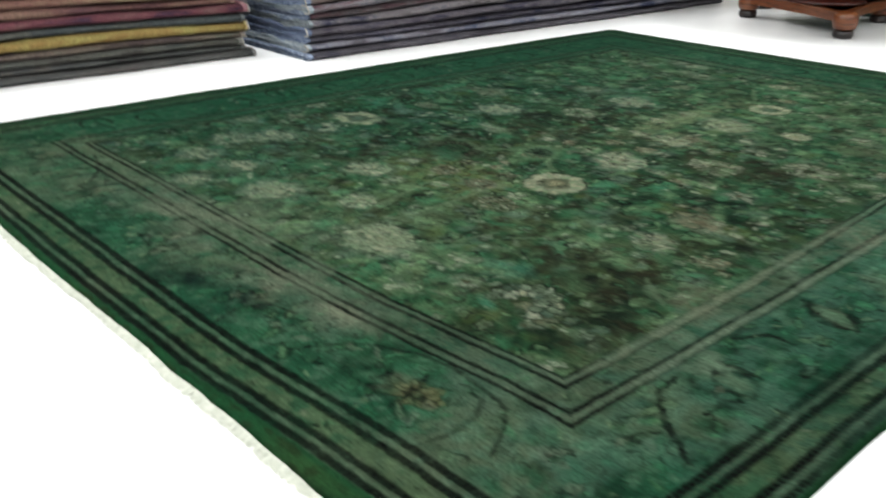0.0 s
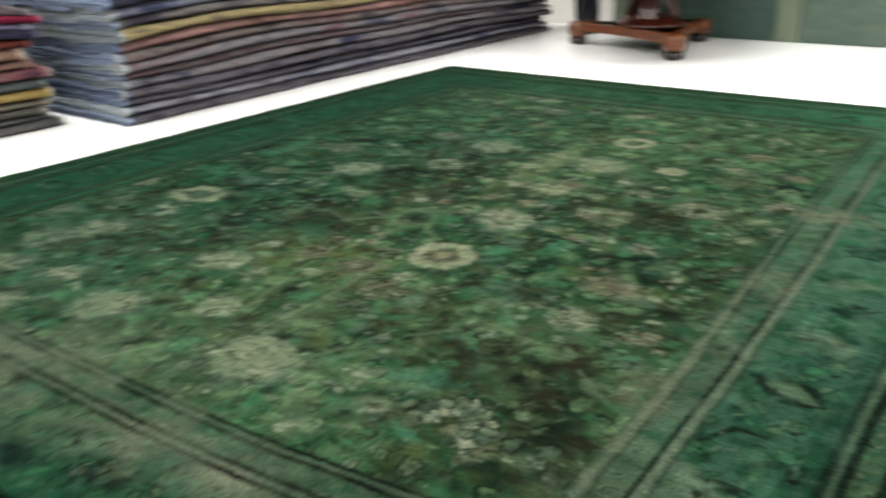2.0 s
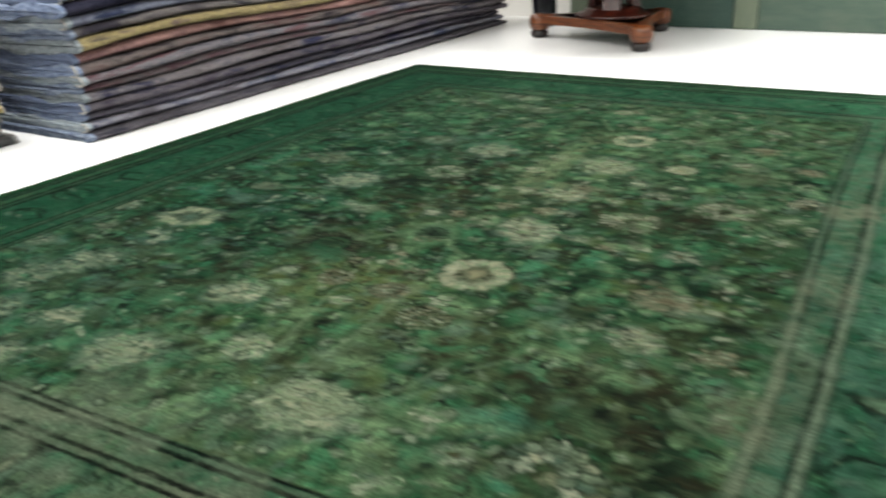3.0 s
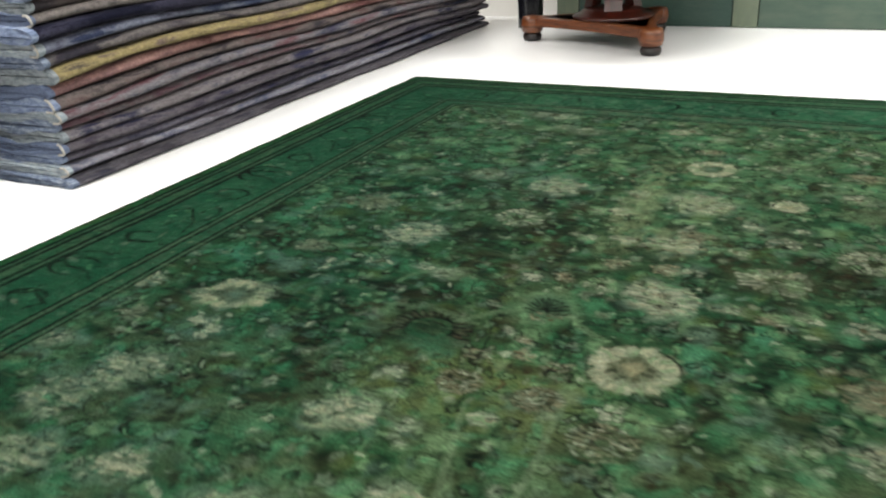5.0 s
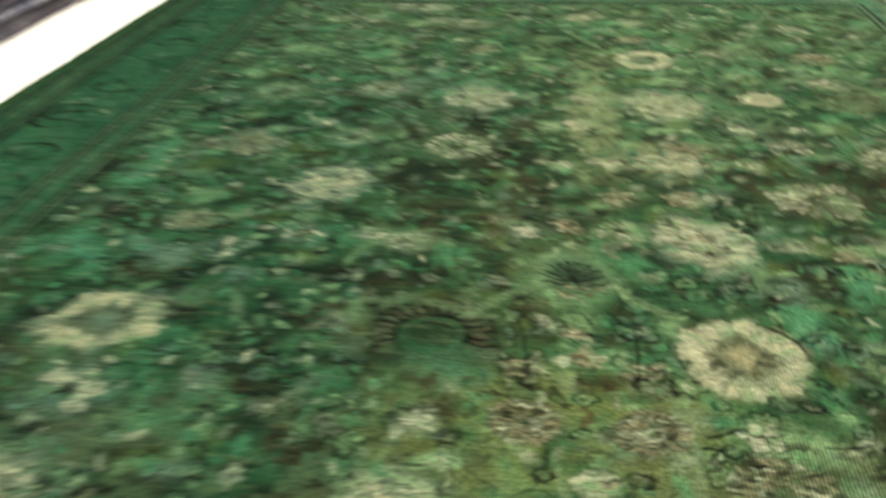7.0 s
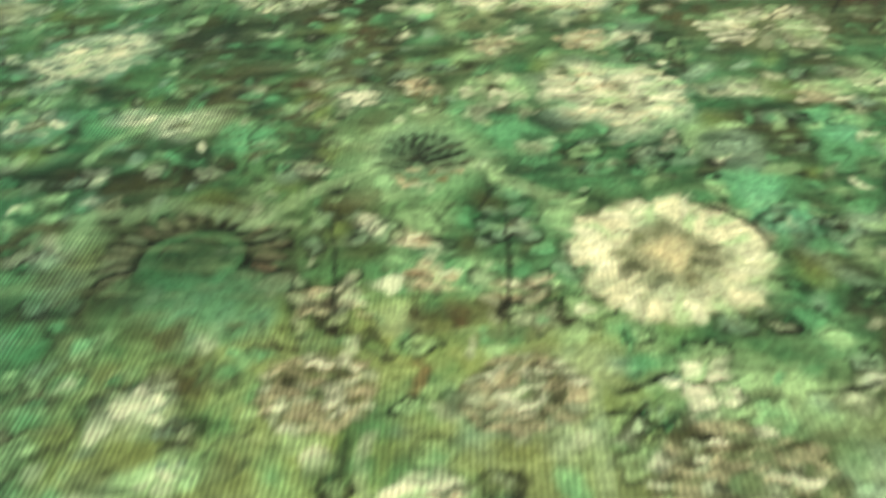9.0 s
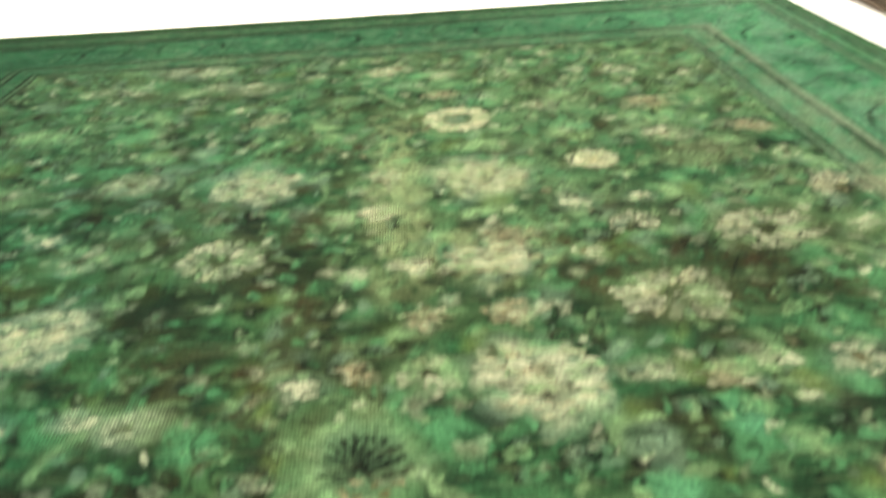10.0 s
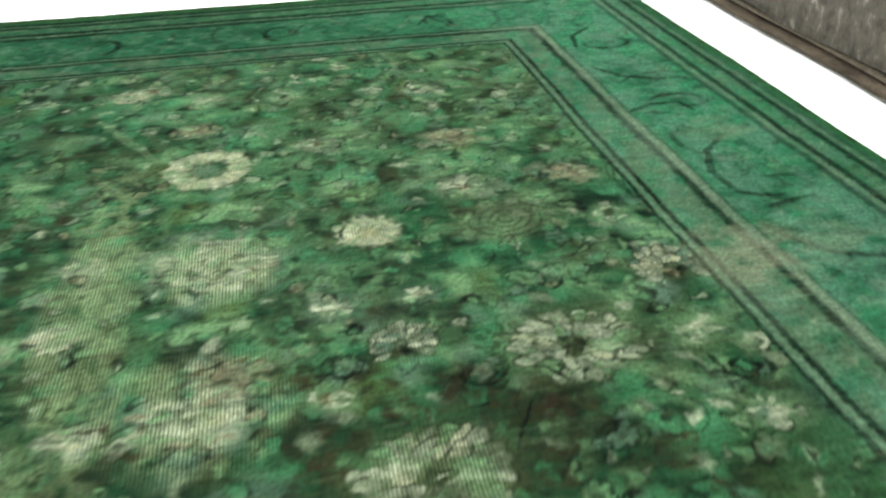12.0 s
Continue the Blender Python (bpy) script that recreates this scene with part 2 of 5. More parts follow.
for i in range(3):
    a, b = feet[i], feet[(i + 2) % 3]
    mid = (a + b) / 2 * 0.62
    side = Vector((-(b - a).y, (b - a).x, 0)).normalized()
    if side.dot(mid) < 0:
        side = -side
    p0, p2 = a + side * 0.045, b + side * 0.045
    p1 = (p0 + p2) / 2 - side * 0.09
    for k in range(13):
        t = k / 12
        outline.append((1 - t) ** 2 * p0 + 2 * t * (1 - t) * p1 + t * t * p2)
low = [bm.verts.new((p.x, p.y, 0.09)) for p in outline]
high = [bm.verts.new((p.x, p.y, 0.136)) for p in outline]
inner = [bm.verts.new((p.x * 0.98, p.y * 0.98, 0.142)) for p in outline]
count = len(outline)
for i in range(count):
    j = (i + 1) % count
    bm.faces.new((low[i], low[j], high[j], high[i]))
    bm.faces.new((high[i], high[j], inner[j], inner[i]))
bm.faces.new(low[::-1])
bm.faces.new(inner)
part("platform", bm, M_WOOD, table, "amber wooden platform with hollowed sides")
part("moulding", lathe(bmesh.new(), [(0.225, 0.142), (0.235, 0.152), (0.22, 0.165), (0.19, 0.172), (0.175, 0.19), (0.15, 0.2)], 0, 0, 32), M_WOOD_DARK, table, "dark moulded ring", True)
for k in range(3):
    bm = bmesh.new()
    a = math.radians(-75 + 120 * k)
    c, s = math.cos(a), math.sin(a)
    prof = [(0.165, 0.195), (0.15, 0.25), (0.1, 0.34), (0.075, 0.45), (0.085, 0.58), (0.12, 0.66), (0.16, 0.7)]
    ring_in, ring_out = [], []
    for r, z in prof:
        for store, rr in ((ring_out, r), (ring_in, max(0.02, r - 0.05))):
            store.append([bm.verts.new((rr * c - w * s, rr * s + w * c, z)) for w in (-0.05, 0.05)])
    for rows_ in (ring_out, ring_in):
        for p, q in zip(rows_, rows_[1:]):
            bm.faces.new((p[0], p[1], q[1], q[0]))
    for w in (0, 1):
        for p, q, u, v in zip(ring_out, ring_out[1:], ring_in, ring_in[1:]):
            bm.faces.new((p[w], q[w], v[w], u[w]))
    bm.faces.new((ring_out[0][0], ring_out[0][1], ring_in[0][1], ring_in[0][0]))
    bm.faces.new((ring_out[-1][0], ring_out[-1][1], ring_in[-1][1], ring_in[-1][0]))
    part("pillar_leg", bm, M_WOOD_DARK, table, "dark red mahogany shaped support")
part("tabletop", lathe(bmesh.new(), [(0.1, 0.7), (0.69, 0.7), (0.71, 0.71), (0.715, 0.725), (0.7, 0.74), (0.6, 0.742)], 0, 0, 48), M_WOOD_DARK, table)

# ---- black bundle beside the table ----
bm = bmesh.new()
rings = []
for k in range(14):
    z = 0.8 * k / 13
    ring_ = []
    for i in range(20):
        a = 2 * math.pi * i / 20
        r = (0.085 - 0.02 * abs(z / 0.8 - 0.4)) * (1 + 0.12 * math.sin(3 * a + 5 * z) + 0.06 * math.sin(7 * a - 9 * z))
        ring_.append(bm.verts.new((r * math.cos(a), r * math.sin(a), z)))
    rings.append(ring_)
for a, b in zip(rings, rings[1:]):
    for i in range(20):
        bm.faces.new((a[i], a[(i + 1) % 20], b[(i + 1) % 20], b[i]))
bm.faces.new(rings[0][::-1])
bm.faces.new(rings[-1])
bundle = tagged(new("wrapped_roll", finish(bm, "wrapped_roll", M_BLACK, True)), "upright roll wrapped in glossy black plastic near the wall", "roll")
bundle.location = (0.0, 5.3, 0)


# ---- folded rugs in stacks ----
def folded_rug(colors, edge, k, x_fold, x_back, y0, y1, z, thick, level, phase, end, group, label, cord=False):
    """A rug folded once, its rounded fold towards +x. end: -1 or 1, the end that shows its edges."""
    rug = thing("folded_rug", label, "rug", group, at=(x_fold, (y0 + y1) / 2, z))
    ym, half = (y0 + y1) / 2, thick / 2
    rng = random.Random(int(1000 * z) + int(100 * y1))
    wob = [rng.uniform(0, 6.28) for _ in range(6)]

    def rise(y):
        sag = 0.010 * math.sin(1.7 * y + phase) + 0.006 * math.sin(4.3 * y + 1.3 * phase)
        toward = max(0.0, 1 - abs(y - (y0 if end < 0 else y1)) / 0.7)
        return (sag + 0.012) * min(1.0, z / 0.12) - min(z, 0.3) * 0.07 * toward ** 2

    def shift(y):
        return 0.006 * math.sin(3.1 * y + wob[0]) + 0.004 * math.sin(9 * y + wob[1])

    def swell(y):
        return 1 + 0.13 * math.sin(5.3 * y + wob[2]) + 0.09 * math.sin(13 * y + wob[3]) + 0.05 * math.sin(37 * y + wob[4])

    def section(y, grow=0.0):
        t = half * swell(y) * (0.97 + grow)
        sx, up = shift(y), rise(y) + half
        back = [(x_back - x_fold) * (1 - k / 26) - 0.045 for k in range(26)]
        pts = [(bx, -t) for bx in back]
        for k in range(9):
            a = -math.pi / 2 + math.pi * k / 8
            pts.append((sx - 2.0 * t + t * 2.1 * math.cos(a) + 0.004, t * math.sin(a)))
        pts += [(bx, t) for bx in reversed(back)]
        gap = 0.07 * t
        pts += [(back[0], gap), (sx - t * 0.9, gap), (sx - t * 0.9, -gap), (back[0], -gap)]
        off_end = abs(y - (y0 if end < 0 else y1))
        ruffle = 0.005 if off_end < 0.015 else 0.0
        curl = 0.0085 * max(0.0, 1 - off_end / 0.3) * min(1.0, z / 0.1)
        return [(px, y - ym + ruffle * (math.sin(21 * px + wob[4]) + 0.6 * math.sin(47 * px + wob[5])),
                 up + pz + curl * min(1.0, abs(px) / 0.06) * (math.sin(13 * px + 0.3 * level) + 0.6 * math.sin(29 * px - 0.4 * level) + 0.3 * math.sin(61 * px + wob[5]))) for px, pz in pts]

    def extrude(ys, grow=0.0):
        bm = bmesh.new()
        rows_ = [[bm.verts.new(p) for p in section(y, grow)] for y in ys]
        m = len(rows_[0])
        for a, b in zip(rows_, rows_[1:]):
            for i in range(m):
                bm.faces.new((a[i], a[(i + 1) % m], b[(i + 1) % m], b[i]))
        bm.faces.new(rows_[0])
        bm.faces.new(rows_[-1][::-1])
        return bm

    trim = 0.02
    a, b = (y0 + trim, y1) if end < 0 else (y0, y1 - trim)
    steps = max(24, int((b - a) / 0.035))
    part("body", extrude([a + (b - a) * i / steps for i in range(steps + 1)]), wool("wool", colors, k), rug, "", True)
    e0, e1 = (y0, y0 + trim) if end < 0 else (y1 - trim, y1)
    # end strip: selvedge tones made paler, as lit, in the colour itself
    part("end_edge", extrude([e0, (e0 + e1) / 2, e1], 0.17), mottled("end_edge_wool", [srgb(*(0.9 * v + 0.1 * sum(c) / 3 for v in c), 0.96) for c in edge], 26, (1, 1, 2.5), 0.95, 0.9, 120, 10), rug, "pale selvedge with light put into its colour")
    if cord:
        ye = y0 - 0.004 if end < 0 else y1 + 0.004
        pts = [(p[0] + 0.003, p[1] + 0.004 * math.sin(i), p[2]) for i, p in enumerate(section(ye)[26:35])]
        part("end_cord", tube(bmesh.new(), pts, 0.0045), M_CORD, rug, "curled white cotton cord at the corner", True)
    return rug


# end tones of the long stack: bluish selvedge, bluish light included in the colour
EDGES_B = [[(40, 48, 72), (92, 106, 130), (150, 160, 172)], [(34, 42, 64), (84, 98, 126), (60, 70, 96)], [(96, 108, 122), (136, 148, 156), (176, 182, 184)], [(56, 64, 76), (116, 126, 132), (150, 156, 160)], [(48, 60, 92), (104, 120, 150), (140, 152, 170)]]
WORDS = {0: "grey", 1: "blue-grey", 2: "yellow", 3: "rose", 4: "dark", 5: "tan", 6: "crimson"}
# tones from the floor upwards: three along each fold, a word for its look
STACK_B_LOW = [
    ([(62, 60, 64), (92, 90, 92), (52, 52, 60)], 4),
    ([(66, 72, 92), (138, 138, 142), (88, 84, 88)], 1),
    ([(40, 42, 62), (96, 94, 100), (58, 54, 62)], 4),
    ([(34, 36, 56), (100, 96, 98), (60, 56, 66)], 4),
    ([(44, 46, 68), (128, 124, 122), (92, 86, 86)], 0),
    ([(40, 42, 62), (112, 106, 104), (94, 72, 76)], 0),
    ([(60, 60, 76), (126, 124, 124), (102, 72, 76)], 0),
    ([(46, 42, 46), (112, 104, 98), (92, 70, 68)], 4),
    ([(104, 72, 72), (164, 128, 122), (124, 96, 96)], 3),
]
STACK_B_HIGH = [
    ([(96, 88, 76), (160, 146, 104), (112, 98, 90)], 2),
    ([(56, 54, 60), (116, 112, 106), (84, 80, 82)], 0),
    ([(60, 68, 92), (128, 134, 146), (78, 78, 92)], 1),
    ([(22, 24, 40), (58, 58, 72), (30, 30, 40)], 4),
    ([(64, 60, 62), (132, 126, 118), (86, 84, 84)], 0),
    ([(36, 34, 38), (92, 84, 80), (58, 54, 56)], 4),
    ([(58, 54, 56), (112, 104, 98), (86, 60, 58)], 0),
    ([(46, 50, 70), (104, 106, 116), (60, 60, 72)], 1),
    ([(72, 66, 62), (124, 114, 104), (84, 76, 74)], 5),
]
z = 0.0
rng = random.Random(4)
for i, (colors, word) in enumerate(STACK_B_LOW + STACK_B_HIGH):
    colors = [(r * 1.0, g * 0.99, b * 1.03) if word not in (2, 3) else (r, g, b) for r, g, b in colors]
    thick = 0.030 if i == 0 else rng.uniform(0.036, 0.046)
    lead = (0.0, 0.018, 0.026, 0.022, 0.034, 0.030, 0.036, 0.028, 0.034, 0.042, 0.038, 0.034)[i % 12]
    folded_rug(colors, EDGES_B[(i * 7) % 5], 0.68, -0.335 - 0.012 * (i % 3) + (0.028 if i == 0 else 0), -1.55, 1.71 + lead, 5.36 + rng.uniform(-0.06, 0.03), z, thick, i, 0.35 * i,
               -1, "long stack of folded rugs", f"{WORDS[word]} overdyed wool rug folded flat in a long stack", i in (1, 3, 6, 7, 11, 13))
    z += thick
STACK_A_LOW = [
    ([(74, 76, 76), (98, 98, 96), (86, 82, 80)], 4),
    ([(98, 100, 98), (76, 78, 78), (108, 102, 96)], 0),
    ([(78, 82, 80), (98, 98, 92), (64, 62, 60)], 0),
    ([(84, 74, 72), (122, 110, 100), (112, 112, 100)], 5),
    ([(140, 106, 62), (158, 138, 84), (160, 152, 92)], 2),
    ([(92, 98, 98), (74, 80, 82), (104, 104, 98)], 0),
    ([(64, 48, 66), (118, 72, 80), (124, 92, 92)], 3),
]
STACK_A_HIGH = [
    ([(100, 72, 76), (124, 92, 86), (140, 116, 100)], 3),
    ([(122, 84, 80), (140, 110, 96), (164, 146, 118)], 5),
    ([(92, 34, 36), (118, 60, 50), (70, 28, 30)], 6),
    ([(34, 34, 56), (58, 56, 80), (40, 36, 50)], 4),
    ([(104, 102, 132), (130, 124, 146), (88, 86, 112)], 1),
    ([(126, 28, 56), (104, 30, 50), (142, 48, 70)], 6),
    ([(60, 50, 60), (92, 80, 84), (48, 40, 48)], 4),
]
z = 0.0
for i, (colors, word) in enumerate(STACK_A_LOW + STACK_A_HIGH):
    thick = 0.03 if i < 3 else 0.046 if word == 2 else rng.uniform(0.032, 0.04)
    lead = (0.03, -0.01, -0.03, 0.0, 0.02, 0.0, 0.01, -0.04, -0.08, -0.03, 0.0, -0.02)[i % 12]
    folded_rug(colors, [tuple(min(255, 1.12 * c + 8) for c in tones) for tones in colors], 0.58, -0.615 - 0.012 * (i % 2) + (0.022 if i == 0 else 0), -1.75, -1.6, 1.555 + lead, z, thick, i, 0.5 * i + 1,
               1, "short stack of folded rugs", f"{WORDS[word]} overdyed wool rug folded flat in a stack", i in (2, 3, 4, 6, 8))
    z += thick

# ---- the stack along the far side, with a rug draped over it ----
z = 0.0
for i, (colors, thick, xf) in enumerate((([(82, 72, 62), (104, 92, 80), (72, 62, 54)], 0.034, 0.0), ([(120, 110, 98), (138, 126, 112), (108, 98, 88)], 0.018, -0.006))):
    r = folded_rug(colors, [(120, 106, 92), (146, 128, 110), (110, 98, 84)], 0.48, xf, -1.3, -3.62, -0.6, 0, thick, i, 0.2, -1, "covered stack of rugs",
                   "brown wool rug folded flat under a draped rug" if i == 0 else "tan wool rug folded flat under a draped rug")
    r.matrix_basis = pose(2.945 - xf, 3.62 / 2 + 0.3, z, 0, 0, 180)
    z += thick
STACK_C = [([(70, 62, 56), (90, 80, 72), (60, 54, 50)], 4), ([(92, 84, 76), (70, 64, 60), (100, 92, 84)], 5)] * 6
for i, (colors, word) in enumerate(STACK_C):
    r = folded_rug(colors, [(90, 84, 80), (120, 112, 104), (80, 74, 70)], 0.48, 0.0, -1.2, -3.58, -0.6, 0, 0.038, i, 0.2, -1, "covered stack of rugs", "brown wool rug folded flat under a draped rug")
    r.matrix_basis = pose(2.98 if i else 3.04, 3.58 / 2 + 0.3, z, 0, 0, 180)
    z += 0.038
TOP_C = z
M_DRAPE = mottled("grey_brown_pile", [srgb(34, 30, 26, K), srgb(88, 80, 68, K), srgb(112, 103, 94, K), srgb(186, 178, 166, K)], 34, (1, 0.9, 0.8), 0.95, 0.6, 240, 15)
bm = bmesh.new()
rows_ = []
ys = [0.5 + 3.14 * k / 60 for k in range(61)]
for off in (0.0, 0.012):
    grid_ = []
    for y in ys:
        lift = 0.006 * math.sin(3.1 * y) + 0.004 * math.sin(8.3 * y)
        line = []
        for k in range(24):
            if k < 12:
                hem = 0.086 + lift - 0.034 * min(1.0, max(0.0, (3.45 - y) / 0.55))
                zz = hem + (TOP_C - hem + 0.004) * k / 11
                line.append((2.948 + 0.012 * (k / 11) + 0.006 * math.sin(5 * y + 0.4 * k) - off, y, zz))
            else:
                line.append((2.96 + 0.115 * (k - 12) + 0.01, y, TOP_C + 0.008 + off))
        grid_.append([bm.verts.new(p) for p in line])
    rows_.append(grid_)
    for a, b in zip(grid_, grid_[1:]):
        for i in range(23):
            bm.faces.new((a[i], a[i + 1], b[i + 1], b[i]))
inner_, outer_ = rows_
for a, b, c, d in zip(inner_, inner_[1:], outer_, outer_[1:]):
    bm.faces.new((a[0], b[0], d[0], c[0]))
    bm.faces.new((a[-1], b[-1], d[-1], c[-1]))
for g, f in ((inner_[0], outer_[0]), (inner_[-1], outer_[-1])):
    for i in range(23):
        bm.faces.new((g[i], g[i + 1], f[i + 1], f[i]))
tagged(new("draped_rug", finish(bm, "draped_rug", M_DRAPE, True)), "grey-brown faded wool rug draped over a stack", "rug")

# ---- the green rug ----
RW, RL, CELL = 2.78, 3.585, 0.0028
NX, NY = round(RW / CELL) + 1, round(RL / CELL) + 1
U, V = [m.astype(np.float32) for m in np.meshgrid(np.arange(NX) * CELL, np.arange(NY) * CELL)]
rs = np.random.RandomState(11)


def value_noise(size, octaves=1, fade=0.5, long=1.0):
    """Smooth noise from 0 to 1 over the rug, with features of that size in metres, drawn out along the wefts."""
    total, weight, amp = np.zeros((NY, NX), np.float32), 0.0, 1.0
    for _ in range(octaves):
        g = rs.rand(int(RL / size) + 3, int(RW / size / long) + 3).astype(np.float32)
        a, b = V / size, U / size / long
        i, j = a.astype(int), b.astype(int)
        fa, fb = a - i, b - j
        fa, fb = fa * fa * (3 - 2 * fa), fb * fb * (3 - 2 * fb)
        total += amp * ((g[i, j] * (1 - fb) + g[i, j + 1] * fb) * (1 - fa) + (g[i + 1, j] * (1 - fb) + g[i + 1, j + 1] * fb) * fa)
        weight, amp, size = weight + amp, amp * fade, size / 2
    return total / weight


def smooth(x, a, b):
    t = np.clip((x - a) / (b - a), 0, 1)
    return t * t * (3 - 2 * t)


def tone(r, g, b):
    return srgb(r, g, b, 0.243)


DARK, DEEP, GREEN, MIDGREEN = tone(6, 17, 11), tone(14, 40, 26), tone(40, 90, 58), tone(68, 124, 84)
TEAL, PALE_GREEN, CREAM, TAN = tone(82, 146, 102), tone(130, 166, 120), tone(190, 194, 168), tone(144, 152, 126)
PINK, BROWN, RUST, GREYGREEN, OLIVE = tone(160, 148, 120), tone(50, 52, 31), tone(96, 76, 52), tone(106, 134, 112), tone(92, 110, 60)

# distance from the edge, slightly unsteady as in hand weaving
WARP_U = U + 0.016 * (value_noise(0.05, 2) - 0.5) + 0.014 * (value_noise(0.013, 2) - 0.5)
WARP_V = V + 0.016 * (value_noise(0.05, 2) - 0.5) + 0.014 * (value_noise(0.013, 2) - 0.5)
# how well the wool has kept the drawing: patchy, knot by knot
KEPT = np.clip(0.18 + 1.0 * smooth(value_noise(0.014, 3, 0.7, 1.5), 0.30, 0.62), 0, 1) * (0.7 + 0.3 * smooth(value_noise(0.1, 2), 0.25, 0.6))
# larger places where flowers have washed out
PATCH = 0.5 + 0.5 * smooth(value_noise(0.03, 3, 0.75, 1.6), 0.34, 0.58)
ERODED = 0.3 + 0.7 * smooth(value_noise(0.022, 3, 0.7, 1.3), 0.36, 0.58)
BROKEN = 0.25 + 0.75 * smooth(value_noise(0.018, 2, 0.6), 0.34, 0.54)
D = np.minimum(np.minimum(U, RW - U), np.minimum(V, RL - V))
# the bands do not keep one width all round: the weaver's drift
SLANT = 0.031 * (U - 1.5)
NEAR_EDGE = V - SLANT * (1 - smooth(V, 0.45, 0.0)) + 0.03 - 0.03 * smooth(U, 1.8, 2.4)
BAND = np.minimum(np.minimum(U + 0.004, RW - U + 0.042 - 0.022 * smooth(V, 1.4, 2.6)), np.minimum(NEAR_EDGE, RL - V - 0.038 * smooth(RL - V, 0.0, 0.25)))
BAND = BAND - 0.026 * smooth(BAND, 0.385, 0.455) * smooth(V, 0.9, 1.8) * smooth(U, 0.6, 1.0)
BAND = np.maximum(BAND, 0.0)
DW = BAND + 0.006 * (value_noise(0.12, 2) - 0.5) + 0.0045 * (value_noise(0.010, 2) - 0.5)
DYE = np.zeros((NY, NX, 3), np.float32)
WEAR = np.zeros((NY, NX), np.float32)


ALL = (slice(None), slice(None))


def blend(where, color, sl=ALL, kept=1.0):
    w = (where * (1 - kept + kept * KEPT[sl]))[..., None] if sl != ALL else where[..., None]
    DYE[sl] = DYE[sl] * (1 - w) + color * w


def felt(cells):
    """Let the dyes run into each other over that many cells."""
    global DYE
    reach = int(cells * 2.5) + 1
    taps = np.exp(-0.5 * (np.arange(-reach, reach + 1) / cells) ** 2)
    taps /= taps.sum()
    for axis in (0, 1):
        pad = [(0, 0)] * 3
        pad[axis] = (reach, reach)
        wide, out = np.pad(DYE, pad, mode="edge"), 0.0
        for k, w in enumerate(taps):
            out = out + w * (wide[k:k + NY] if axis == 0 else wide[:, k:k + NX])
        DYE = out


def window(u, v, r):
    i0, i1 = max(0, int((v - r) / CELL)), min(NY, int((v + r) / CELL) + 2)
    j0, j1 = max(0, int((u - r) / CELL)), min(NX, int((u + r) / CELL) + 2)
    return (slice(i0, i1), slice(j0, j1))


def local(u, v, r, turn=0.0):
    sl = window(u, v, r + 0.016)
    a, b = WARP_U[sl] - u, WARP_V[sl] - v
    c, s = math.cos(turn), math.sin(turn)
    return sl, c * a + s * b, c * b - s * a


def leaf(u, v, length, width, turn, color, outline=None, strength=0.9, kept=1.0):
    sl, a, b = local(u, v, length * 1.3, turn)
    if not a.size:
        return
    f = (a / length) ** 2 + (b / (width * np.clip(1 - 0.5 * (a / length), 0.3, 1.5))) ** 2
    left = strength * (1 - kept + kept * ERODED[sl])
    if outline is not None:
        blend(left * smooth(f, 1.9, 1.3), outline, sl, kept)
    blend(left * smooth(f, 1.3, 0.6), color, sl, kept)


def blossom(u, v, r, petals, rings, turn=0.0, flat=1.0, strength=1.0, ragged=0.14, soft=0.13):
    """A flower: rings are pairs of a share of the radius and a colour, from outside inwards."""
    sl, a, b = local(u, v, r * 1.45, turn)
    if not a.size:
        return
    b = b / flat
    ang = np.arctan2(b, a)
    q = np.hypot(a, b) / (r * (1 - ragged + 1.3 * ragged * np.abs(np.cos(petals / 2 * ang + turn)) + 0.25 * ragged * np.cos(2 * ang + petals)))
    for share, color in rings:
        dim = 0.35 if share > 0.99 and color.sum() < 0.03 else 1.0
        blend(dim * strength * PATCH[sl] * smooth(q, share + soft, share - soft), color, sl, 0.5)
    if rings[1][1].sum() > 0.2:
        WEAR[sl] = np.maximum(WEAR[sl], 0.6 * smooth(q, 1.1, 0.6))


def stroke(points, width, color, strength=0.9, teeth=0.0):
    """A curved line through points; teeth: a saw edge."""
    pts = np.array(points, float)
    mid, r = pts.mean(0), np.abs(pts - pts.mean(0)).max() + 0.04
    sl = window(mid[0], mid[1], r)
    a, b = 0.6 * U[sl] + 0.4 * WARP_U[sl], 0.6 * V[sl] + 0.4 * WARP_V[sl]
    if not a.size:
        return
    best, where, far = np.full(a.shape, 9.0), np.zeros(a.shape), 0.0
    for (x0, y0), (x1, y1) in zip(pts, pts[1:]):
        dx, dy = x1 - x0, y1 - y0
        n2 = max(dx * dx + dy * dy, 1e-9)
        t = np.clip(((a - x0) * dx + (b - y0) * dy) / n2, 0, 1)
        dist = np.hypot(a - x0 - t * dx, b - y0 - t * dy)
        near = dist < best
        where = np.where(near, far + t * math.sqrt(n2), where)
        best = np.where(near, dist, best)
        far += math.sqrt(n2)
    w = width * (0.55 + 0.45 * np.sin(np.pi * np.clip(where / far, 0, 1))) + teeth * (np.mod(where, 0.016) / 0.016)
    blend(strength * smooth(best, w * 1.3, w * 0.6), color, sl, 0.4)


def arc(u, v, r, a0, a1, squash=1.0, turn=0.0, n=14):
    c, s = math.cos(turn), math.sin(turn)
    out = []
    for k in range(n + 1):
        a = math.radians(a0 + (a1 - a0) * k / n)
        p, q = r * math.cos(a), r * squash * math.sin(a)
        out.append((u + c * p - s * q, v + s * p + c * q))
    return out


